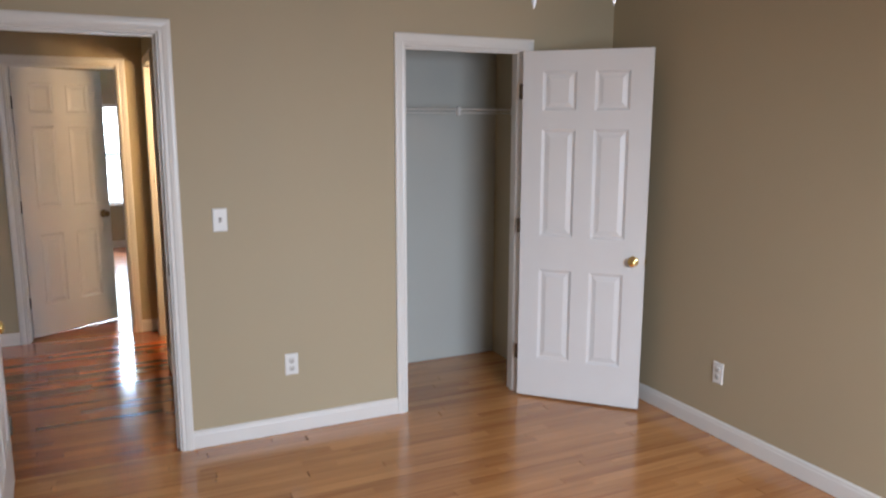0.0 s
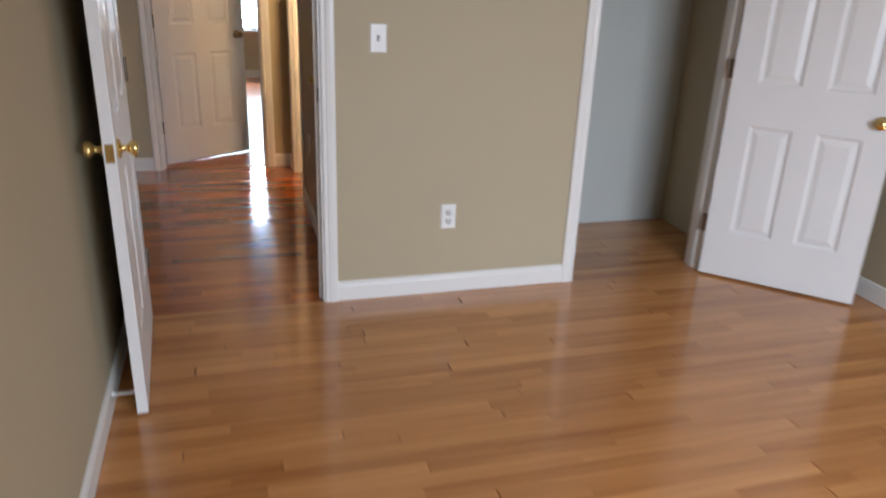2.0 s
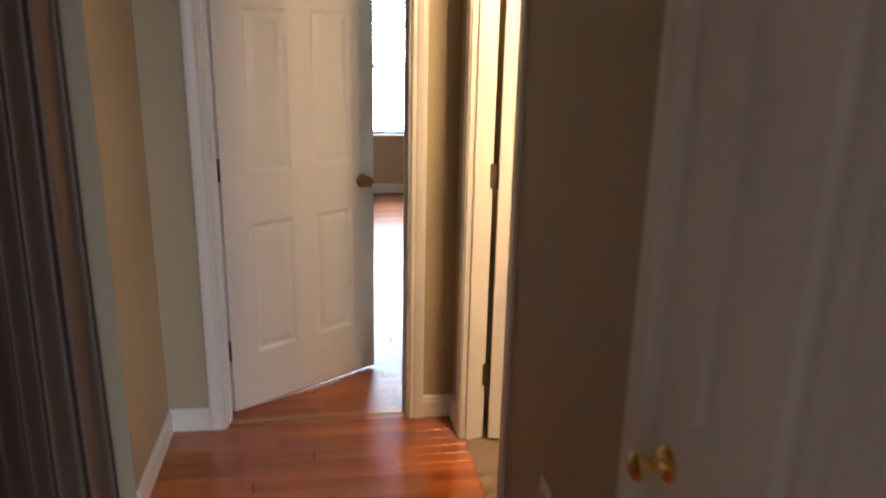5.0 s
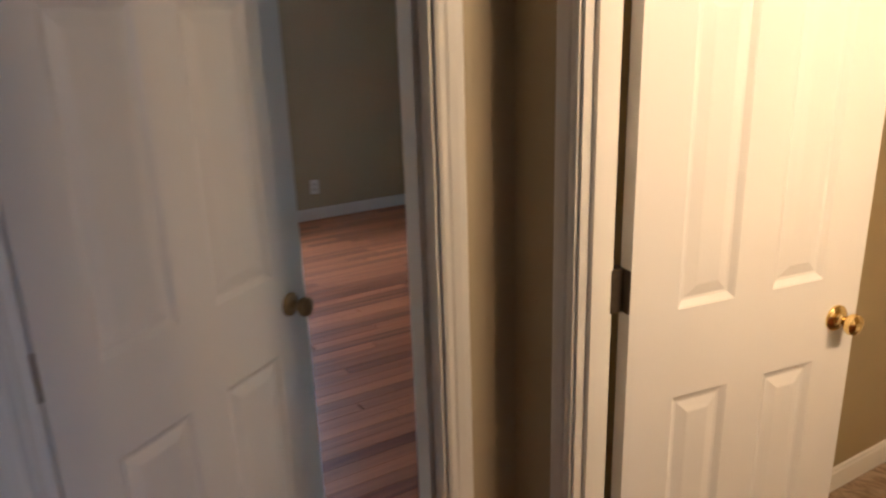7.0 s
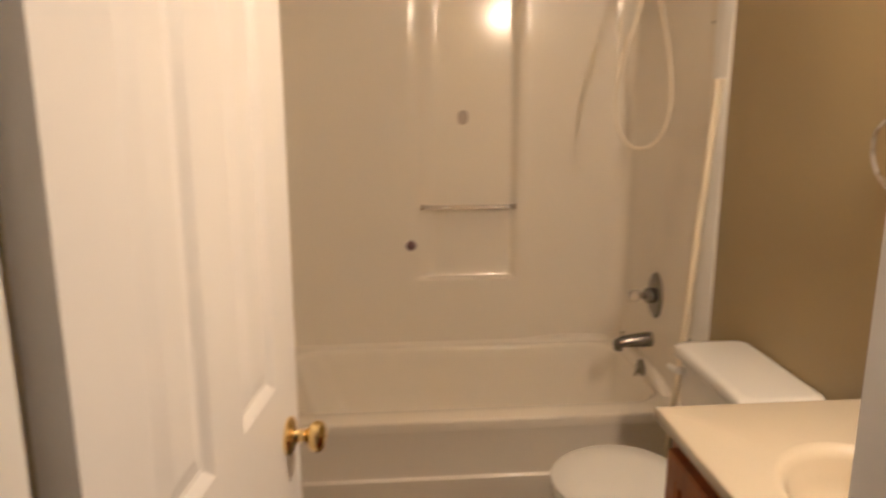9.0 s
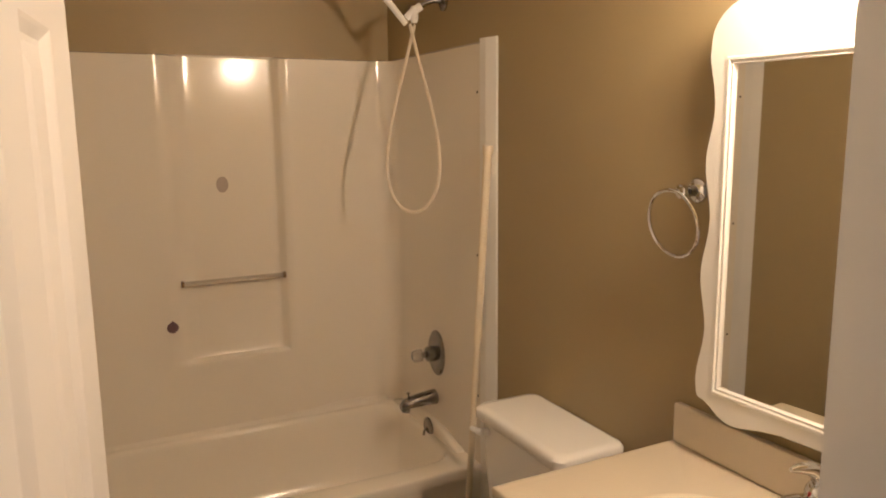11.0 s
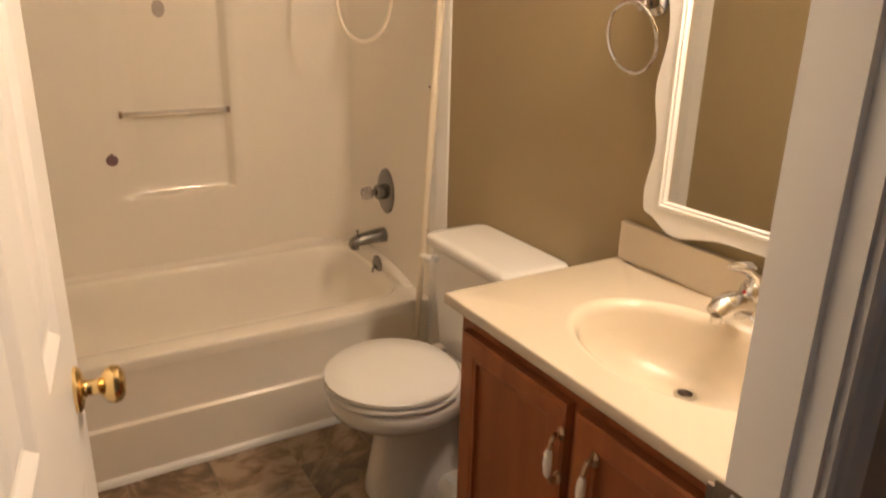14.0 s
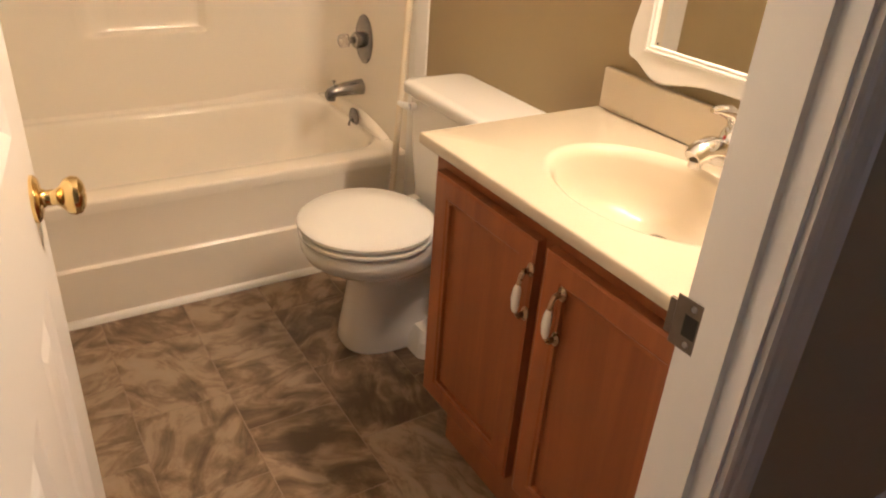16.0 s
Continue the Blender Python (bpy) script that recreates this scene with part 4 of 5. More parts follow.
def toilet():
    cx = 1.245
    root = thing("toilet", "white porcelain toilet with its lid closed", "toilet")
    N = 36

    def oval(cy, a, bf, bb, z, x=cx + 0.034, flat=1.0):
        z -= 0.014 * min(1.0, max(0.0, (z - 0.2) / 0.15))
        cy -= 0.012 if z > 0.2 else 0.0
        out = []
        for k in range(N):
            t = 2 * math.pi * k / N
            s = math.sin(t)
            out.append((x + a * math.copysign(abs(math.cos(t)) ** flat, math.cos(t)), cy + (bf if s > 0 else bb) * math.copysign(abs(s) ** flat, s), z))
        return out
    bm = bmesh.new()
    px = cx + 0.088
    rings = [oval(1.24, 0.102, 0.140, 0.20, 0.002, x=px, flat=0.78), oval(1.24, 0.104, 0.142, 0.20, 0.010, x=px, flat=0.78), oval(1.24, 0.100, 0.138, 0.19, 0.05, x=px, flat=0.80), oval(1.24, 0.090, 0.130, 0.17, 0.13, x=px - 0.008, flat=0.85),
             oval(1.25, 0.084, 0.126, 0.16, 0.22, x=px - 0.018, flat=0.9), oval(1.255, 0.088, 0.130, 0.16, 0.275, x=px - 0.030, flat=0.92), oval(1.27, 0.108, 0.150, 0.16, 0.302, flat=0.95), oval(1.305, 0.148, 0.178, 0.165, 0.325), oval(1.322, 0.170, 0.189, 0.17, 0.350), oval(1.328, 0.177, 0.193, 0.17, 0.372), oval(1.328, 0.178, 0.193, 0.17, 0.394), oval(1.328, 0.172, 0.187, 0.165, 0.401)]
    loft(bm, rings)
    part("bowl", bm, PORCELAIN, root, smooth=True, angle=60)
    bm = bmesh.new()
    loft(bm, [rrect(cx - 0.105, cx + 0.105, 0.99, 1.16, 0.03, z) for z in (0.29, 0.32, 0.39, 0.396)])
    part("tank_shelf", bm, PORCELAIN, root, smooth=True)
    bm = bmesh.new()
    loft(bm, [rrect(cx - 0.095 + i, cx + 0.105 - i, 1.0, 1.22 - i, 0.03, z) for i, z in ((0.0, 0.003), (0.006, 0.05), (0.025, 0.075))])
    part("rear_foot", bm, PORCELAIN, root, smooth=True)
    bm = bmesh.new()
    loft(bm, [oval(1.33, 0.176, 0.190, 0.160, 0.4065), oval(1.33, 0.183, 0.196, 0.165, 0.4105), oval(1.33, 0.183, 0.196, 0.165, 0.4190), oval(1.33, 0.178, 0.191, 0.160, 0.4235)])
    for s in (-1, 1):
        for dy in (-0.06, 0.07):
            add_box(bm, cx + 0.034 + s * 0.12 - 0.012, 1.33 + dy - 0.008, 0.3865, cx + 0.034 + s * 0.12 + 0.012, 1.33 + dy + 0.008, 0.3935)
    part("seat", bm, SEAT, root, smooth=True, angle=60)
    bm = bmesh.new()
    loft(bm, [oval(1.33, 0.176, 0.189, 0.157, 0.4285), oval(1.33, 0.184, 0.197, 0.160, 0.432), oval(1.33, 0.184, 0.197, 0.160, 0.441), oval(1.33, 0.176, 0.190, 0.155, 0.4465), oval(1.33, 0.10, 0.12, 0.10, 0.4500), oval(1.33, 0.02, 0.03, 0.03, 0.4505)])
    part("lid", bm, SEAT, root, "closed white seat lid", smooth=True, angle=50)
    for s in (-1, 1):
        bm = bmesh.new()
        add_box(bm, cx + 0.034 + s * 0.07 - 0.02, 1.135, 0.382, cx + 0.034 + s * 0.07 + 0.02, 1.165, 0.424, bevel=0.005)
        part("hinge", bm, SEAT, root)
    bm = bmesh.new()
    loft(bm, [rrect(cx - 0.165, cx + 0.165, 0.965, 1.115, 0.03, 0.385), rrect(cx - 0.170, cx + 0.170, 0.960, 1.120, 0.03, 0.40), rrect(cx - 0.188, cx + 0.188, 0.956, 1.132, 0.03, 0.60), rrect(cx - 0.192, cx + 0.192, 0.955, 1.135, 0.03, 0.70)])
    part("tank", bm, PORCELAIN, root, smooth=True)
    bm = bmesh.new()
    loft(bm, [rrect(cx - 0.198, cx + 0.198, 0.948, 1.146, 0.028, 0.700), rrect(cx - 0.205, cx + 0.205, 0.946, 1.152, 0.03, 0.706), rrect(cx - 0.205, cx + 0.205, 0.946, 1.152, 0.03, 0.728), rrect(cx - 0.197, cx + 0.197, 0.950, 1.143, 0.03, 0.736), rrect(cx - 0.18, cx + 0.18, 0.96, 1.125, 0.03, 0.7385)])
    part("tank_lid", bm, PORCELAIN, root, smooth=True, angle=50)
    bm = bmesh.new()
    tube(bm, [(cx + 0.150, 1.133, 0.672), (cx + 0.150, 1.150, 0.672)], 0.011, 14)
    tube(bm, [(cx + 0.150, 1.150, 0.672), (cx + 0.172, 1.156, 0.670), (cx + 0.200, 1.156, 0.667)], [0.010, 0.009, 0.007], 12)
    part("flush_handle", bm, PLATE, root, "white flush lever", smooth=True)


toilet()


def paper_holder_knob():
    root = thing("cabinet_peg", "small dark peg on the cabinet side", "peg")
    bm = bmesh.new()
    lathe(bm, [(0.006, 0), (0.006, 0.012), (0.011, 0.018), (0.011, 0.026), (0.006, 0.03)], Matrix.Translation((0.8655, 1.33, 0.70)) @ Matrix.Rotation(radians(90), 4, "Y"), 14)
    part("peg", bm, STEEL, root, smooth=True)


paper_holder_knob()


def vanity():
    x0, x1, y0, y1, zt, zb = BW[0] + 0.004, 0.862, BY[0] + 0.002, 1.388, 0.778, 0.200
    root = thing("vanity_cabinet", "reddish oak vanity cabinet with two closed doors", "cabinet")
    bm = bmesh.new()
    add_box(bm, x0, y0, zb, x0 + 0.016, y1 - 0.018, zt)
    add_box(bm, x1 - 0.016, y0, zb, x1, y1 - 0.018, zt)
    add_box(bm, x0 + 0.016, y0, zb, x1 - 0.016, y1 - 0.018, zb + 0.016)
    add_box(bm, x0, y0, 0.002, x1, y1 - 0.075, zb)
    part("body", bm, CABINET, root)
    bm = bmesh.new()
    f0, f1 = y1 - 0.018, y1
    add_box(bm, x0, f0, zb, x0 + 0.04, f1, zt)
    add_box(bm, x1 - 0.04, f0, zb, x1, f1, zt)
    add_box(bm, x0 + 0.04, f0, zt - 0.045, x1 - 0.04, f1, zt)
    add_box(bm, x0 + 0.04, f0, zb, x1 - 0.04, f1, zb + 0.045)
    add_box(bm, 0.484, f0, zb + 0.045, 0.524, f1, zt - 0.045)
    part("face_frame", bm, CABINET, root)
    for a, b, hx in ((0.516, 0.832, 0.519), (0.172, 0.492, 0.437)):
        c, d = zb + 0.022, zt - 0.026
        s = 0.052
        yb, yf = f1 + 0.001, f1 + 0.020
        bm = bmesh.new()
        for q in ((a, c, a + s, d), (b - s, c, b, d), (a + s, d - s, b - s, d), (a + s, c, b - s, c + s)):
            add_box(bm, q[0], yb, q[1], q[2], yf, q[3])
        # softened outer lip
        loft(bm, [[(a, yf - 0.001, c), (b, yf - 0.001, c), (b, yf - 0.001, d), (a, yf - 0.001, d)], [(a + 0.006, yf + 0.0025, c + 0.006), (b - 0.006, yf + 0.0025, c + 0.006), (b - 0.006, yf + 0.0025, d - 0.006), (a + 0.006, yf + 0.0025, d - 0.006)], [(a + s - 0.010, yf + 0.0025, c + s - 0.010), (b - s + 0.010, yf + 0.0025, c + s - 0.010), (b - s + 0.010, yf + 0.0025, d - s + 0.010), (a + s - 0.010, yf + 0.0025, d - s + 0.010)], [(a + s, yf - 0.006, c + s), (b - s, yf - 0.006, c + s), (b - s, yf - 0.006, d - s), (a + s, yf - 0.006, d - s)]], cap0=False, cap1=False)
        dr = part("door", bm, CABINET, root, "framed oak door")
        bm = bmesh.new()
        add_box(bm, a + s, yb + 0.004, c + s, b - s, yb + 0.011, d - s)
        part("panel", bm, CABINET, dr)
        # pull: two brass feet and a ceramic grip
        bm = bmesh.new()
        z0 = 0.655
        for s2 in (-1, 1):
            lathe(bm, [(0.008, 0), (0.009, 0.003), (0.004, 0.007), (0.0042, 0.016)], Matrix.Translation((hx, yf + 0.0025, z0 + s2 * 0.043)) @ Matrix.Rotation(radians(-90), 4, "X") @ Matrix.Diagonal((1, 1.5, 1, 1)), 14)
        tube(bm, [(hx, yf + 0.010, z0 + 0.044), (hx, yf + 0.020, z0 + 0.043), (hx, yf + 0.024, z0 + 0.034), (hx, yf + 0.027, z0 + 0.016), (hx, yf + 0.027, z0 - 0.024), (hx, yf + 0.024, z0 - 0.036), (hx, yf + 0.020, z0 - 0.043), (hx, yf + 0.010, z0 - 0.044)], 0.0042, 10)
        pull = part("handle", bm, BRONZE_PULL, dr, "antique brass pull with a white grip", smooth=True)
        bm = bmesh.new()
        tube(bm, [(hx, yf + 0.027, z0 + 0.020), (hx, yf + 0.028, z0 + 0.012), (hx, yf + 0.029, z0 - 0.006), (hx, yf + 0.028, z0 - 0.024), (hx, yf + 0.027, z0 - 0.032)], [0.0045, 0.007, 0.0082, 0.007, 0.0045], 14)
        part("grip", bm, CERAMIC, pull, "white ceramic grip", smooth=True)
        ex = b + 0.002 if a > 0.4 else a - 0.002
        for z in (c + 0.09, d - 0.07):
            bm = bmesh.new()
            add_box(bm, ex - 0.004, f1, z - 0.025, ex + 0.004, f1 + 0.006, z + 0.025, bevel=0.001, seg=1)
            part("hinge", bm, DARK_HINGE, dr, "dark cabinet hinge")


BRONZE_PULL = mat("antique_brass_pull", (0.42, 0.32, 0.20), 0.28, 1.0, vary=0.2, vary_scale=60)
DARK_HINGE = mat("dark_hinge", (0.06, 0.045, 0.035), 0.4, 0.8)
vanity()


def vanity_top():
    root = thing("bathroom_sink", "cream cultured marble sink top with moulded oval basin", "sink")
    x0, x1, y0, y1, z0, z1 = BW[0] + 0.002, 0.888, BY[0] + 0.002, 1.418, 0.786, 0.812
    cx, cy, a, b = 0.490, 1.190, 0.205, 0.150
    angs = sorted([2 * math.pi * k / 72 for k in range(72)] + [math.atan2(y - cy, x - cx) % (2 * math.pi) for x in (x0, x1) for y in (y0, y1)])

    def edge(inset, z):
        out = []
        for t in angs:
            c, s = math.cos(t), math.sin(t)
            k = min((x1 - inset - cx) / c if c > 1e-6 else ((x0 + inset - cx) / c if c < -1e-6 else 9), (y1 - inset - cy) / s if s > 1e-6 else ((y0 + inset - cy) / s if s < -1e-6 else 9))
            out.append((cx + k * c, cy + k * s, z))
        return out

    def oval(f, z, dy=0.0):
        dy *= 1.6
        return [(cx - dy * 0.4 + a * f * math.cos(t), cy + dy + b * f * math.sin(t), z) for t in angs]
    bm = bmesh.new()
    rings = [edge(0.02, z0), edge(0.004, z0), edge(0.0, z0 + 0.004), edge(0.0, z1 - 0.004), edge(0.0012, z1 - 0.001), edge(0.004, z1)]
    rings += [oval(1.16, z1 + 0.0005), oval(1.10, z1 + 0.0035), oval(1.05, z1 + 0.0035), oval(1.0, z1 - 0.002), oval(0.965, z1 - 0.016), oval(0.91, z1 - 0.05, -0.004), oval(0.80, z1 - 0.085, -0.010), oval(0.60, z1 - 0.112, -0.022), oval(0.35, z1 - 0.124, -0.034), oval(0.13, z1 - 0.129, -0.042)]
    loft(bm, rings, cap0=False, cap1=True)
    part("basin_top", bm, MARBLE, root, smooth=True, angle=50)
    bm = bmesh.new()
    add_box(bm, x0, y0, z1 - 0.001, x1 - 0.004, y0 + 0.020, z1 + 0.088, bevel=0.004)
    part("backsplash", bm, MARBLE, root)
    bm = bmesh.new()
    lathe(bm, [(0.022, 0), (0.021, 0.003), (0.014, 0.004), (0.013, -0.001)], Matrix.Translation((cx + 0.027, cy - 0.067, z1 - 0.1235)), 20, cap=False)
    dr = part("drain", bm, CHROME, root, "chrome drain ring", smooth=True)
    bm = bmesh.new()
    lathe(bm, [(0.0125, -0.001), (0.012, 0.004), (0.006, 0.007)], Matrix.Translation((cx + 0.027, cy - 0.067, z1 - 0.1235)), 16)
    part("stopper", bm, DARK_HINGE, dr, "dark drain stopper", smooth=True)


vanity_top()


def faucet():
    cx, cy, z = 0.498, 1.010, 0.813
    root = thing("faucet", "chrome single-lever basin faucet", "faucet", pose(cx, cy, z))
    bm = bmesh.new()
    loft(bm, [rrect(-0.075, 0.075, -0.026, 0.026, 0.024, 0), rrect(-0.074, 0.074, -0.026, 0.026, 0.024, 0.008), rrect(-0.060, 0.060, -0.024, 0.026, 0.022, 0.018), rrect(-0.030, 0.030, -0.022, 0.026, 0.02, 0.034), rrect(-0.024, 0.024, -0.022, 0.024, 0.02, 0.052)])
    part("base", bm, CHROME, root, smooth=True, angle=60)
    bm = bmesh.new()
    tube(bm, [(0, 0.0, 0.030), (0, 0.03, 0.046), (0, 0.052, 0.052), (0, 0.076, 0.050), (0, 0.090, 0.040)], [0.025, 0.025, 0.024, 0.022, 0.018], 16)
    lathe(bm, [(0.012, -0.012), (0.012, 0.0)], Matrix.Translation((0, 0.082, 0.036)), 14)
    part("spout", bm, CHROME, root, smooth=True, angle=60)
    bm = bmesh.new()
    lathe(bm, [(0.021, 0.046), (0.022, 0.062), (0.020, 0.076), (0.012, 0.086)], Matrix.Translation((0, -0.002, 0)), 20)
    tube(bm, [(0, -0.010, 0.076), (0, -0.002, 0.098), (0, 0.022, 0.116), (0, 0.056, 0.124), (0, 0.070, 0.124)], [0.016, 0.015, 0.012, 0.008, 0.004], 12)
    lv = part("lever", bm, CHROME, root, smooth=True, angle=60)
    bm = bmesh.new()
    lathe(bm, [(0.003, 0), (0.002, 0.001)], Matrix.Translation((0, 0.019, 0.070)) @ Matrix.Rotation(radians(-90), 4, "X"), 8)
    part("dot", bm, RED, lv, "tiny red hot-water mark")


RED = mat("red_mark", (0.5, 0.03, 0.02), 0.4)
faucet()


def mirror():
    root = thing("wall_mirror", "mirror in a white frame with a scalloped edge", "mirror")
    cx, w, zb, zt = 0.495, 0.306, 0.912, 1.672
    y = BY[0] + 0.004

    def outline(inset, yy):
        pts = []
        n = 160
        for k in range(n):
            t = k / n
            # right side up, arched top, left side down, waved bottom
            if t < 0.3:
                u = t / 0.3
                pts.append((cx + w + 0.008 * math.cos(u * 6 * math.pi) - 0.006, zb + 0.07 + (zt - zb - 0.10) * u))
            elif t < 0.5:
                u = (t - 0.3) / 0.2
                a = math.pi * u
                pts.append((cx + w * math.copysign(abs(math.cos(a)) ** 0.55, math.cos(a)), zt - 0.03 + 0.10 * math.sin(a) ** 0.8))
            elif t < 0.8:
                u = (t - 0.5) / 0.3
                pts.append((cx - w - 0.008 * math.cos(u * 6 * math.pi) + 0.006, zt - 0.03 - (zt - zb - 0.10) * u))
            else:
                u = (t - 0.8) / 0.2
                a = math.pi * u
                pts.append((cx - w * math.copysign(abs(math.cos(a)) ** 0.45, math.cos(a)), zb + 0.07 - 0.06 * math.sin(a) ** 0.45 - 0.014 * math.cos(u * 6 * math.pi) * math.sin(a)))
        out = []
        for x, z in pts:
            dx, dz = x - cx, z - (zb + zt) / 2
            ln = math.hypot(dx, dz)
            out.append((x - dx / ln * inset, yy, z - dz / ln * inset))
        return out

    ix0, ix1, iz0, iz1 = cx - 0.250, cx + 0.250, 0.982, 1.605

    def inner(g, yy):
        out = []
        for x, _, z in outline(0, 0):
            dx, dz = x - cx, z - (iz0 + iz1) / 2
            hx, hz = (ix1 - ix0) / 2 + g, (iz1 - iz0) / 2 + g
            k = min(hx / abs(dx) if abs(dx) > 1e-6 else 99, hz / abs(dz) if abs(dz) > 1e-6 else 99)
            px, pz = (ix0 + ix1) / 2 + dx * k, (iz0 + iz1) / 2 + dz * k
            for qx in ((ix0 + ix1) / 2 - hx, (ix0 + ix1) / 2 + hx):
                for qz in ((iz0 + iz1) / 2 - hz, (iz0 + iz1) / 2 + hz):
                    if math.hypot(px - qx, pz - qz) < 0.012:
                        px, pz = qx, qz
            out.append((px, yy, pz))
        return out
    bm = bmesh.new()
    loft(bm, [outline(0, y), outline(0, y + 0.014), outline(0.004, y + 0.018), inner(0.015, y + 0.018), inner(0.013, y + 0.0205), inner(0.009, y + 0.0205), inner(0.007, y + 0.017), inner(0.004, y + 0.017), inner(0.002, y + 0.018), inner(0.0, y + 0.010)], cap0=True, cap1=False)
    part("frame", bm, TRIM, root, "white painted scalloped frame", smooth=True, angle=40)
    bm = bmesh.new()
    add_box(bm, ix0 - 0.001, y + 0.008, iz0 - 0.001, ix1 + 0.001, y + 0.011, iz1 + 0.001)
    part("glass", bm, MIRROR, root, "silvered mirror glass")
    # hangs a little askew: one edge stands off the wall
    root.matrix_world = Matrix.Translation((cx - w, y, 0)) @ Matrix.Rotation(radians(2.7), 4, "Z") @ Matrix.Translation((w - cx, -y, 0))


mirror()


def towel_ring():
    root = thing("towel_ring", "round chrome towel ring on the wall", "towel ring")
    x, z = 0.862, 1.362
    bm = bmesh.new()
    lathe(bm, [(0.026, 0), (0.027, 0.004), (0.023, 0.010), (0.012, 0.014), (0.010, 0.036), (0.014, 0.042), (0.014, 0.052), (0.008, 0.056)], Matrix.Translation((x, BY[0], z)) @ Matrix.Rotation(radians(-90), 4, "X"), 24)
    part("post", bm, CHROME, root, smooth=True, angle=50)
    bm = bmesh.new()
    pts = [(x + 0.022 + 0.070 * math.sin(radians(a)), BY[0] + 0.046 + 0.012 * math.cos(radians(a)), z - 0.068 + 0.070 * math.cos(radians(a))) for a in range(0, 361, 10)]
    tube(bm, pts, 0.0042, 10)
    part("ring", bm, CHROME, root, smooth=True)


towel_ring()


def curtain_rod():
    root = thing("shower_rod", "cream plastic shower rod leaning in the corner", "shower rod")
    top, foot = Vector((1.690, BY[0] + 0.022, 1.43)), Vector((1.685, 1.055, 0.014))
    mid = top.lerp(foot, 0.42)
    bm = bmesh.new()
    tube(bm, [top, mid], 0.0125, 14)
    part("sleeve", bm, PVC, root, smooth=True)
    bm = bmesh.new()
    tube(bm, [mid, foot], 0.0105, 14)
    part("tube", bm, PVC, root, smooth=True)
    bm = bmesh.new()
    d = (top - foot).normalized()
    tube(bm, [top - d * 0.02, top + d * 0.004, top + d * 0.008], [0.0145, 0.017, 0.016], 14)
    part("end_cap", bm, PVC, root, smooth=True)


curtain_rod()

LX, LZ = 0.34, 1.865


def vanity_light():
    root = thing("vanity_light", "lit vanity light bar with four glass globes", "wall lamp")
    bm = bmesh.new()
    add_box(bm, LX - 0.235, BY[0] + 0.001, LZ - 0.055, LX + 0.28, BY[0] + 0.035, LZ + 0.055, bevel=0.008)
    part("back_plate", bm, CHROME, root)
    for dx in (-0.18, -0.05, 0.08, 0.21):
        bm = bmesh.new()
        lathe(bm, [(0.024, 0), (0.026, 0.050), (0.020, 0.072)], Matrix.Translation((LX + dx, BY[0] + 0.035, LZ)) @ Matrix.Rotation(radians(-90), 4, "X"), 18)
        so = part("socket", bm, CHROME, root, smooth=True)
        bm = bmesh.new()
        bmesh.ops.create_uvsphere(bm, u_segments=20, v_segments=12, radius=0.044, matrix=Matrix.Translation((LX + dx, BY[0] + 0.150, LZ)))
        g = part("globe", bm, GLOBE, so, "glowing glass globe", smooth=True)
        g.visible_shadow = False


vanity_light()

# ---- bathroom floor ----
TILE = bpy.data.materials.new("brown_stone_vinyl_tile")
TILE.use_nodes = True
nt = TILE.node_tree
tb = nt.nodes["Principled BSDF"]
ttc = nt.nodes.new("ShaderNodeTexCoord")
tor = nt.nodes.new("ShaderNodeObjectInfo")
# streaks that run another way on each tile
tan = nt.nodes.new("ShaderNodeMath")
tan.operation = "MULTIPLY"
tan.inputs[1].default_value = 37.0
nt.links.new(tor.outputs["Random"], tan.inputs[0])
trt = nt.nodes.new("ShaderNodeVectorRotate")
trt.rotation_type = "Z_AXIS"
nt.links.new(ttc.outputs["Object"], trt.inputs["Vector"])
nt.links.new(tan.outputs["Value"], trt.inputs["Angle"])
tsc = nt.nodes.new("ShaderNodeVectorMath")
tsc.operation = "SCALE"
tsc.inputs[0].default_value = (41.0, 67.0, 23.0)
nt.links.new(tor.outputs["Random"], tsc.inputs["Scale"])
tof = nt.nodes.new("ShaderNodeVectorMath")
tof.operation = "MULTIPLY_ADD"
tof.inputs[1].default_value = (5.0, 9.5, 4.0)
nt.links.new(trt.outputs["Vector"], tof.inputs[0])
nt.links.new(tsc.outputs["Vector"], tof.inputs[2])
tn = nt.nodes.new("ShaderNodeTexNoise")
tn.inputs["Scale"].default_value, tn.inputs["Detail"].default_value, tn.inputs["Roughness"].default_value, tn.inputs["Distortion"].default_value = 1.5, 7, 0.60, 0.75
nt.links.new(tof.outputs["Vector"], tn.inputs["Vector"])
tbr = nt.nodes.new("ShaderNodeTexNoise")
tbr.inputs["Scale"].default_value, tbr.inputs["Detail"].default_value = 11.0, 4
nt.links.new(ttc.outputs["Object"], tbr.inputs["Vector"])
tmx = nt.nodes.new("ShaderNodeMath")
tmx.operation = "MULTIPLY_ADD"
tmx.inputs[1].default_value = 0.34
nt.links.new(tbr.outputs["Fac"], tmx.inputs[0])
tlow = nt.nodes.new("ShaderNodeMath")
tlow.operation = "MULTIPLY_ADD"
tlow.inputs[1].default_value, tlow.inputs[2].default_value = 0.16, -0.24
nt.links.new(tor.outputs["Random"], tlow.inputs[0])
nt.links.new(tlow.outputs["Value"], tmx.inputs[2])
tad = nt.nodes.new("ShaderNodeMath")
tad.operation = "ADD"
nt.links.new(tn.outputs["Fac"], tad.inputs[0])
nt.links.new(tmx.outputs["Value"], tad.inputs[1])
tr = nt.nodes.new("ShaderNodeValToRGB")
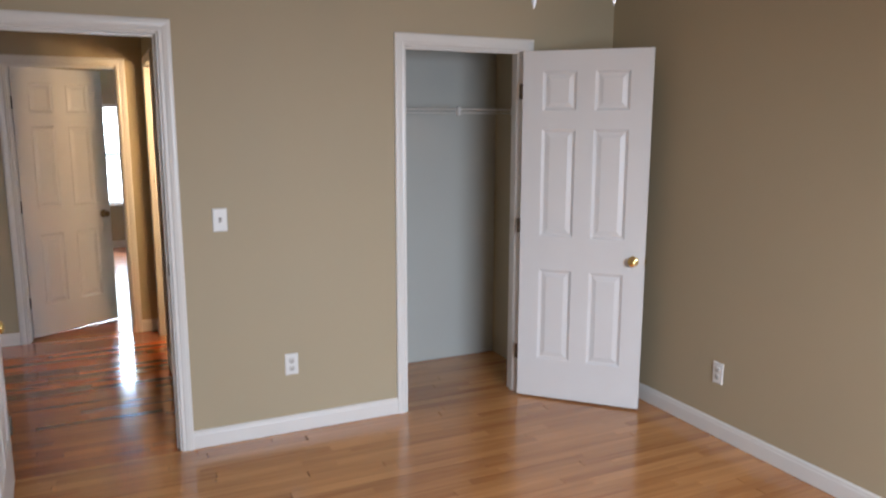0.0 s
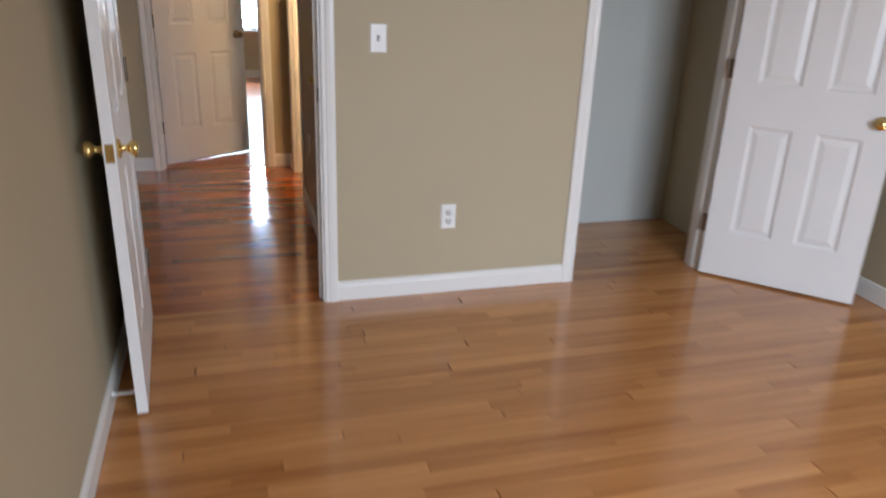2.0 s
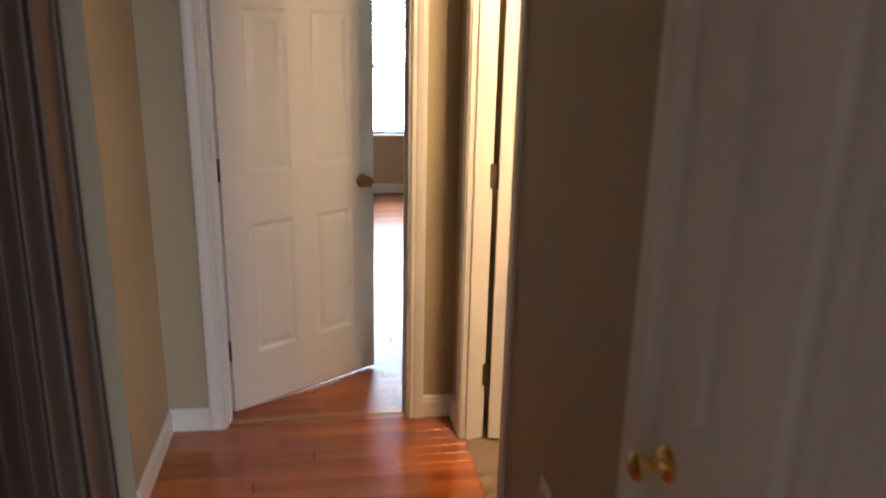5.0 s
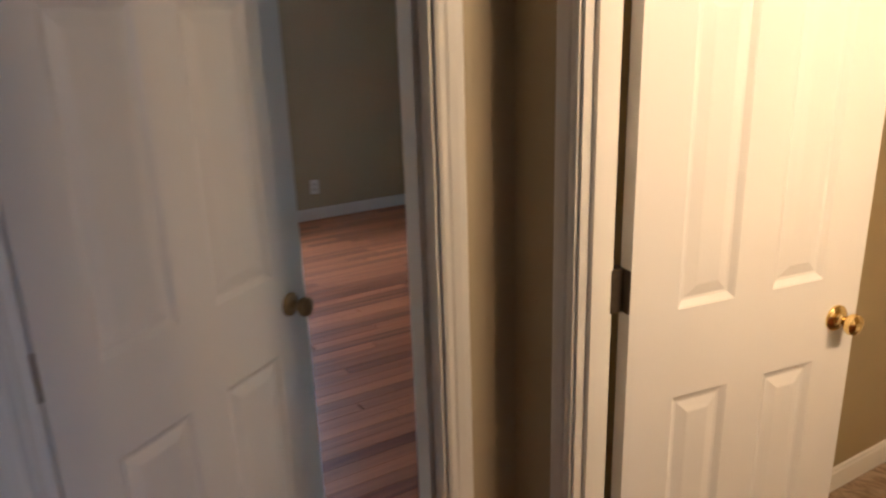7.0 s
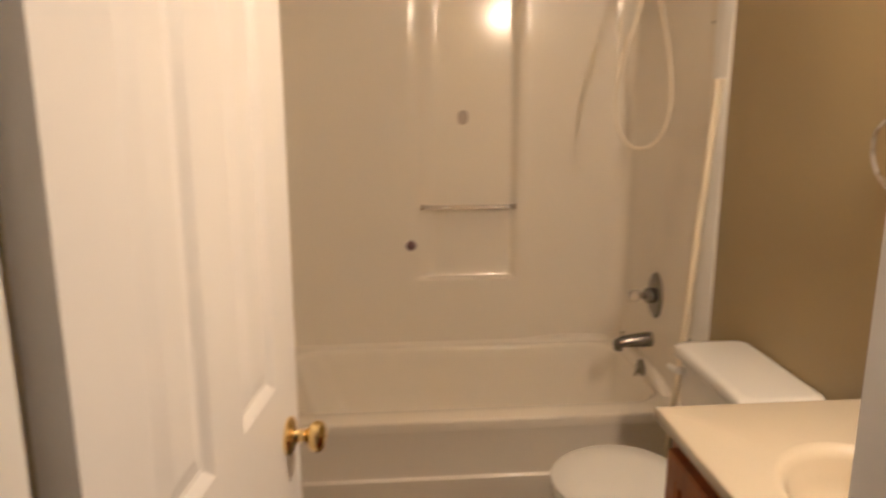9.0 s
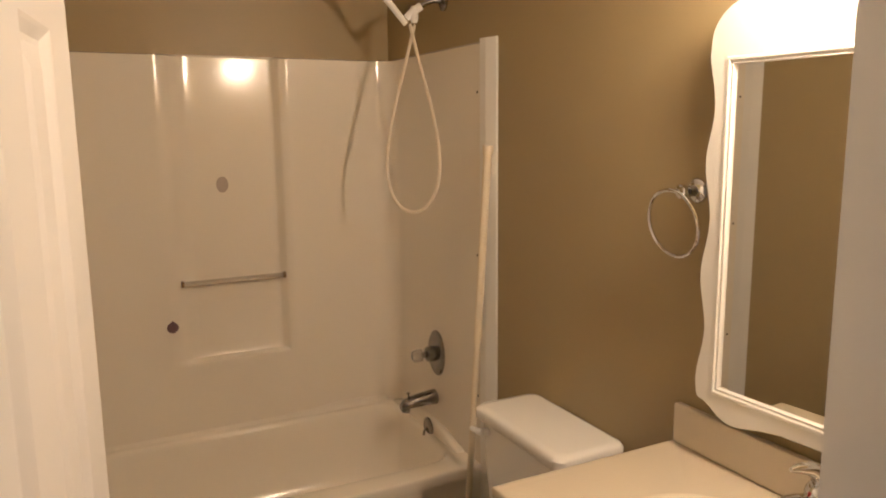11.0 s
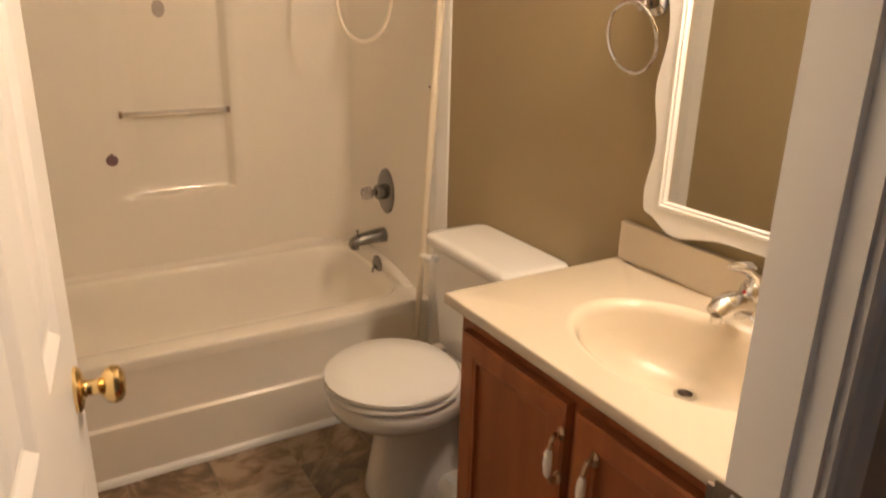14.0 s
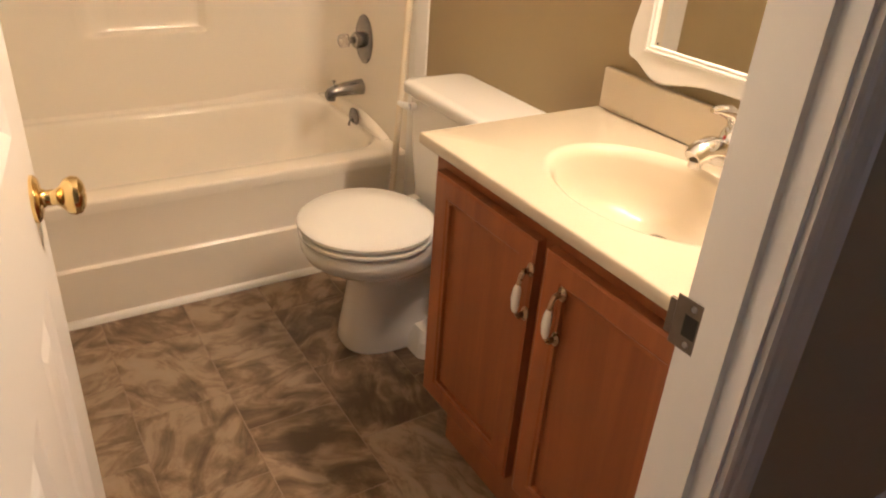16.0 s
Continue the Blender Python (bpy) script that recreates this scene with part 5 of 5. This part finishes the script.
for p, c in ((0.36, (0.098, 0.064, 0.037)), (0.445, (0.150, 0.102, 0.060)), (0.515, (0.215, 0.152, 0.094)), (0.61, (0.33, 0.25, 0.168))):
    tr.color_ramp.elements.new(p).color = (*c, 1)
tr.color_ramp.elements[0].color = (0.07, 0.046, 0.028, 1)
tr.color_ramp.elements[-1].color = (0.40, 0.32, 0.235, 1)
nt.links.new(tad.outputs["Value"], tr.inputs["Fac"])
nt.links.new(tr.outputs["Color"], tb.inputs["Base Color"])
tb.inputs["Roughness"].default_value = 0.38
tbp = nt.nodes.new("ShaderNodeBump")
tbp.inputs["Strength"].default_value, tbp.inputs["Distance"].default_value = 0.15, 0.002
nt.links.new(tn.outputs["Fac"], tbp.inputs["Height"])
nt.links.new(tbp.outputs["Normal"], tb.inputs["Normal"])
GROUT = mat("tan_grout_line", (0.27, 0.20, 0.14), 0.6, vary=0.1, vary_scale=20)


def bath_floor():
    bm = bmesh.new()
    add_box(bm, HX1 + 0.02, DBA[0], -0.05, BW[0], DBA[1], -0.0012)
    add_box(bm, BW[0], BY[0], -0.05, BW[1], BY[1], -0.0012)
    root = structure("floor_bath", bm, GROUT, "brown stone-pattern vinyl tile floor", "floor")
    shared = {}
    row, y = 0, 1.735 - 0.235 * 4
    while y < BY[1]:
        x = 0.955 - 0.31 * 3 + (0.155 if row % 2 else 0.0)
        while x < TX + 0.05:
            a, b, c, d = max(x, HX1 + 0.021), max(y, BY[0]), min(x + 0.31, TX + 0.06), min(y + 0.235, BY[1])
            if a < BW[0]:
                if d <= DBA[0] or b >= DBA[1] or c <= BW[0] - 0.02:
                    a = max(a, BW[0])
                else:
                    b, d = max(b, DBA[0]), min(d, DBA[1])
            if c - a > 0.01 and d - b > 0.01:
                key = (round(c - a, 3), round(d - b, 3))
                if key not in shared:
                    bm = bmesh.new()
                    hx, hy, g = key[0] / 2, key[1] / 2, 0.0016
                    loft(bm, [[(-hx + g, -hy + g, -0.003), (hx - g, -hy + g, -0.003), (hx - g, hy - g, -0.003), (-hx + g, hy - g, -0.003)], [(-hx + g, -hy + g, -0.0006), (hx - g, -hy + g, -0.0006), (hx - g, hy - g, -0.0006), (-hx + g, hy - g, -0.0006)], [(-hx + 2 * g, -hy + 2 * g, 0), (hx - 2 * g, -hy + 2 * g, 0), (hx - 2 * g, hy - 2 * g, 0), (-hx + 2 * g, hy - 2 * g, 0)]])
                    shared[key] = finish(bm, TILE)
                ob = new("tile", shared[key])
                ob.parent = root
                ob.location = ((a + c) / 2, (b + d) / 2, 0)
            x += 0.31
        y += 0.235
        row += 1


bath_floor()
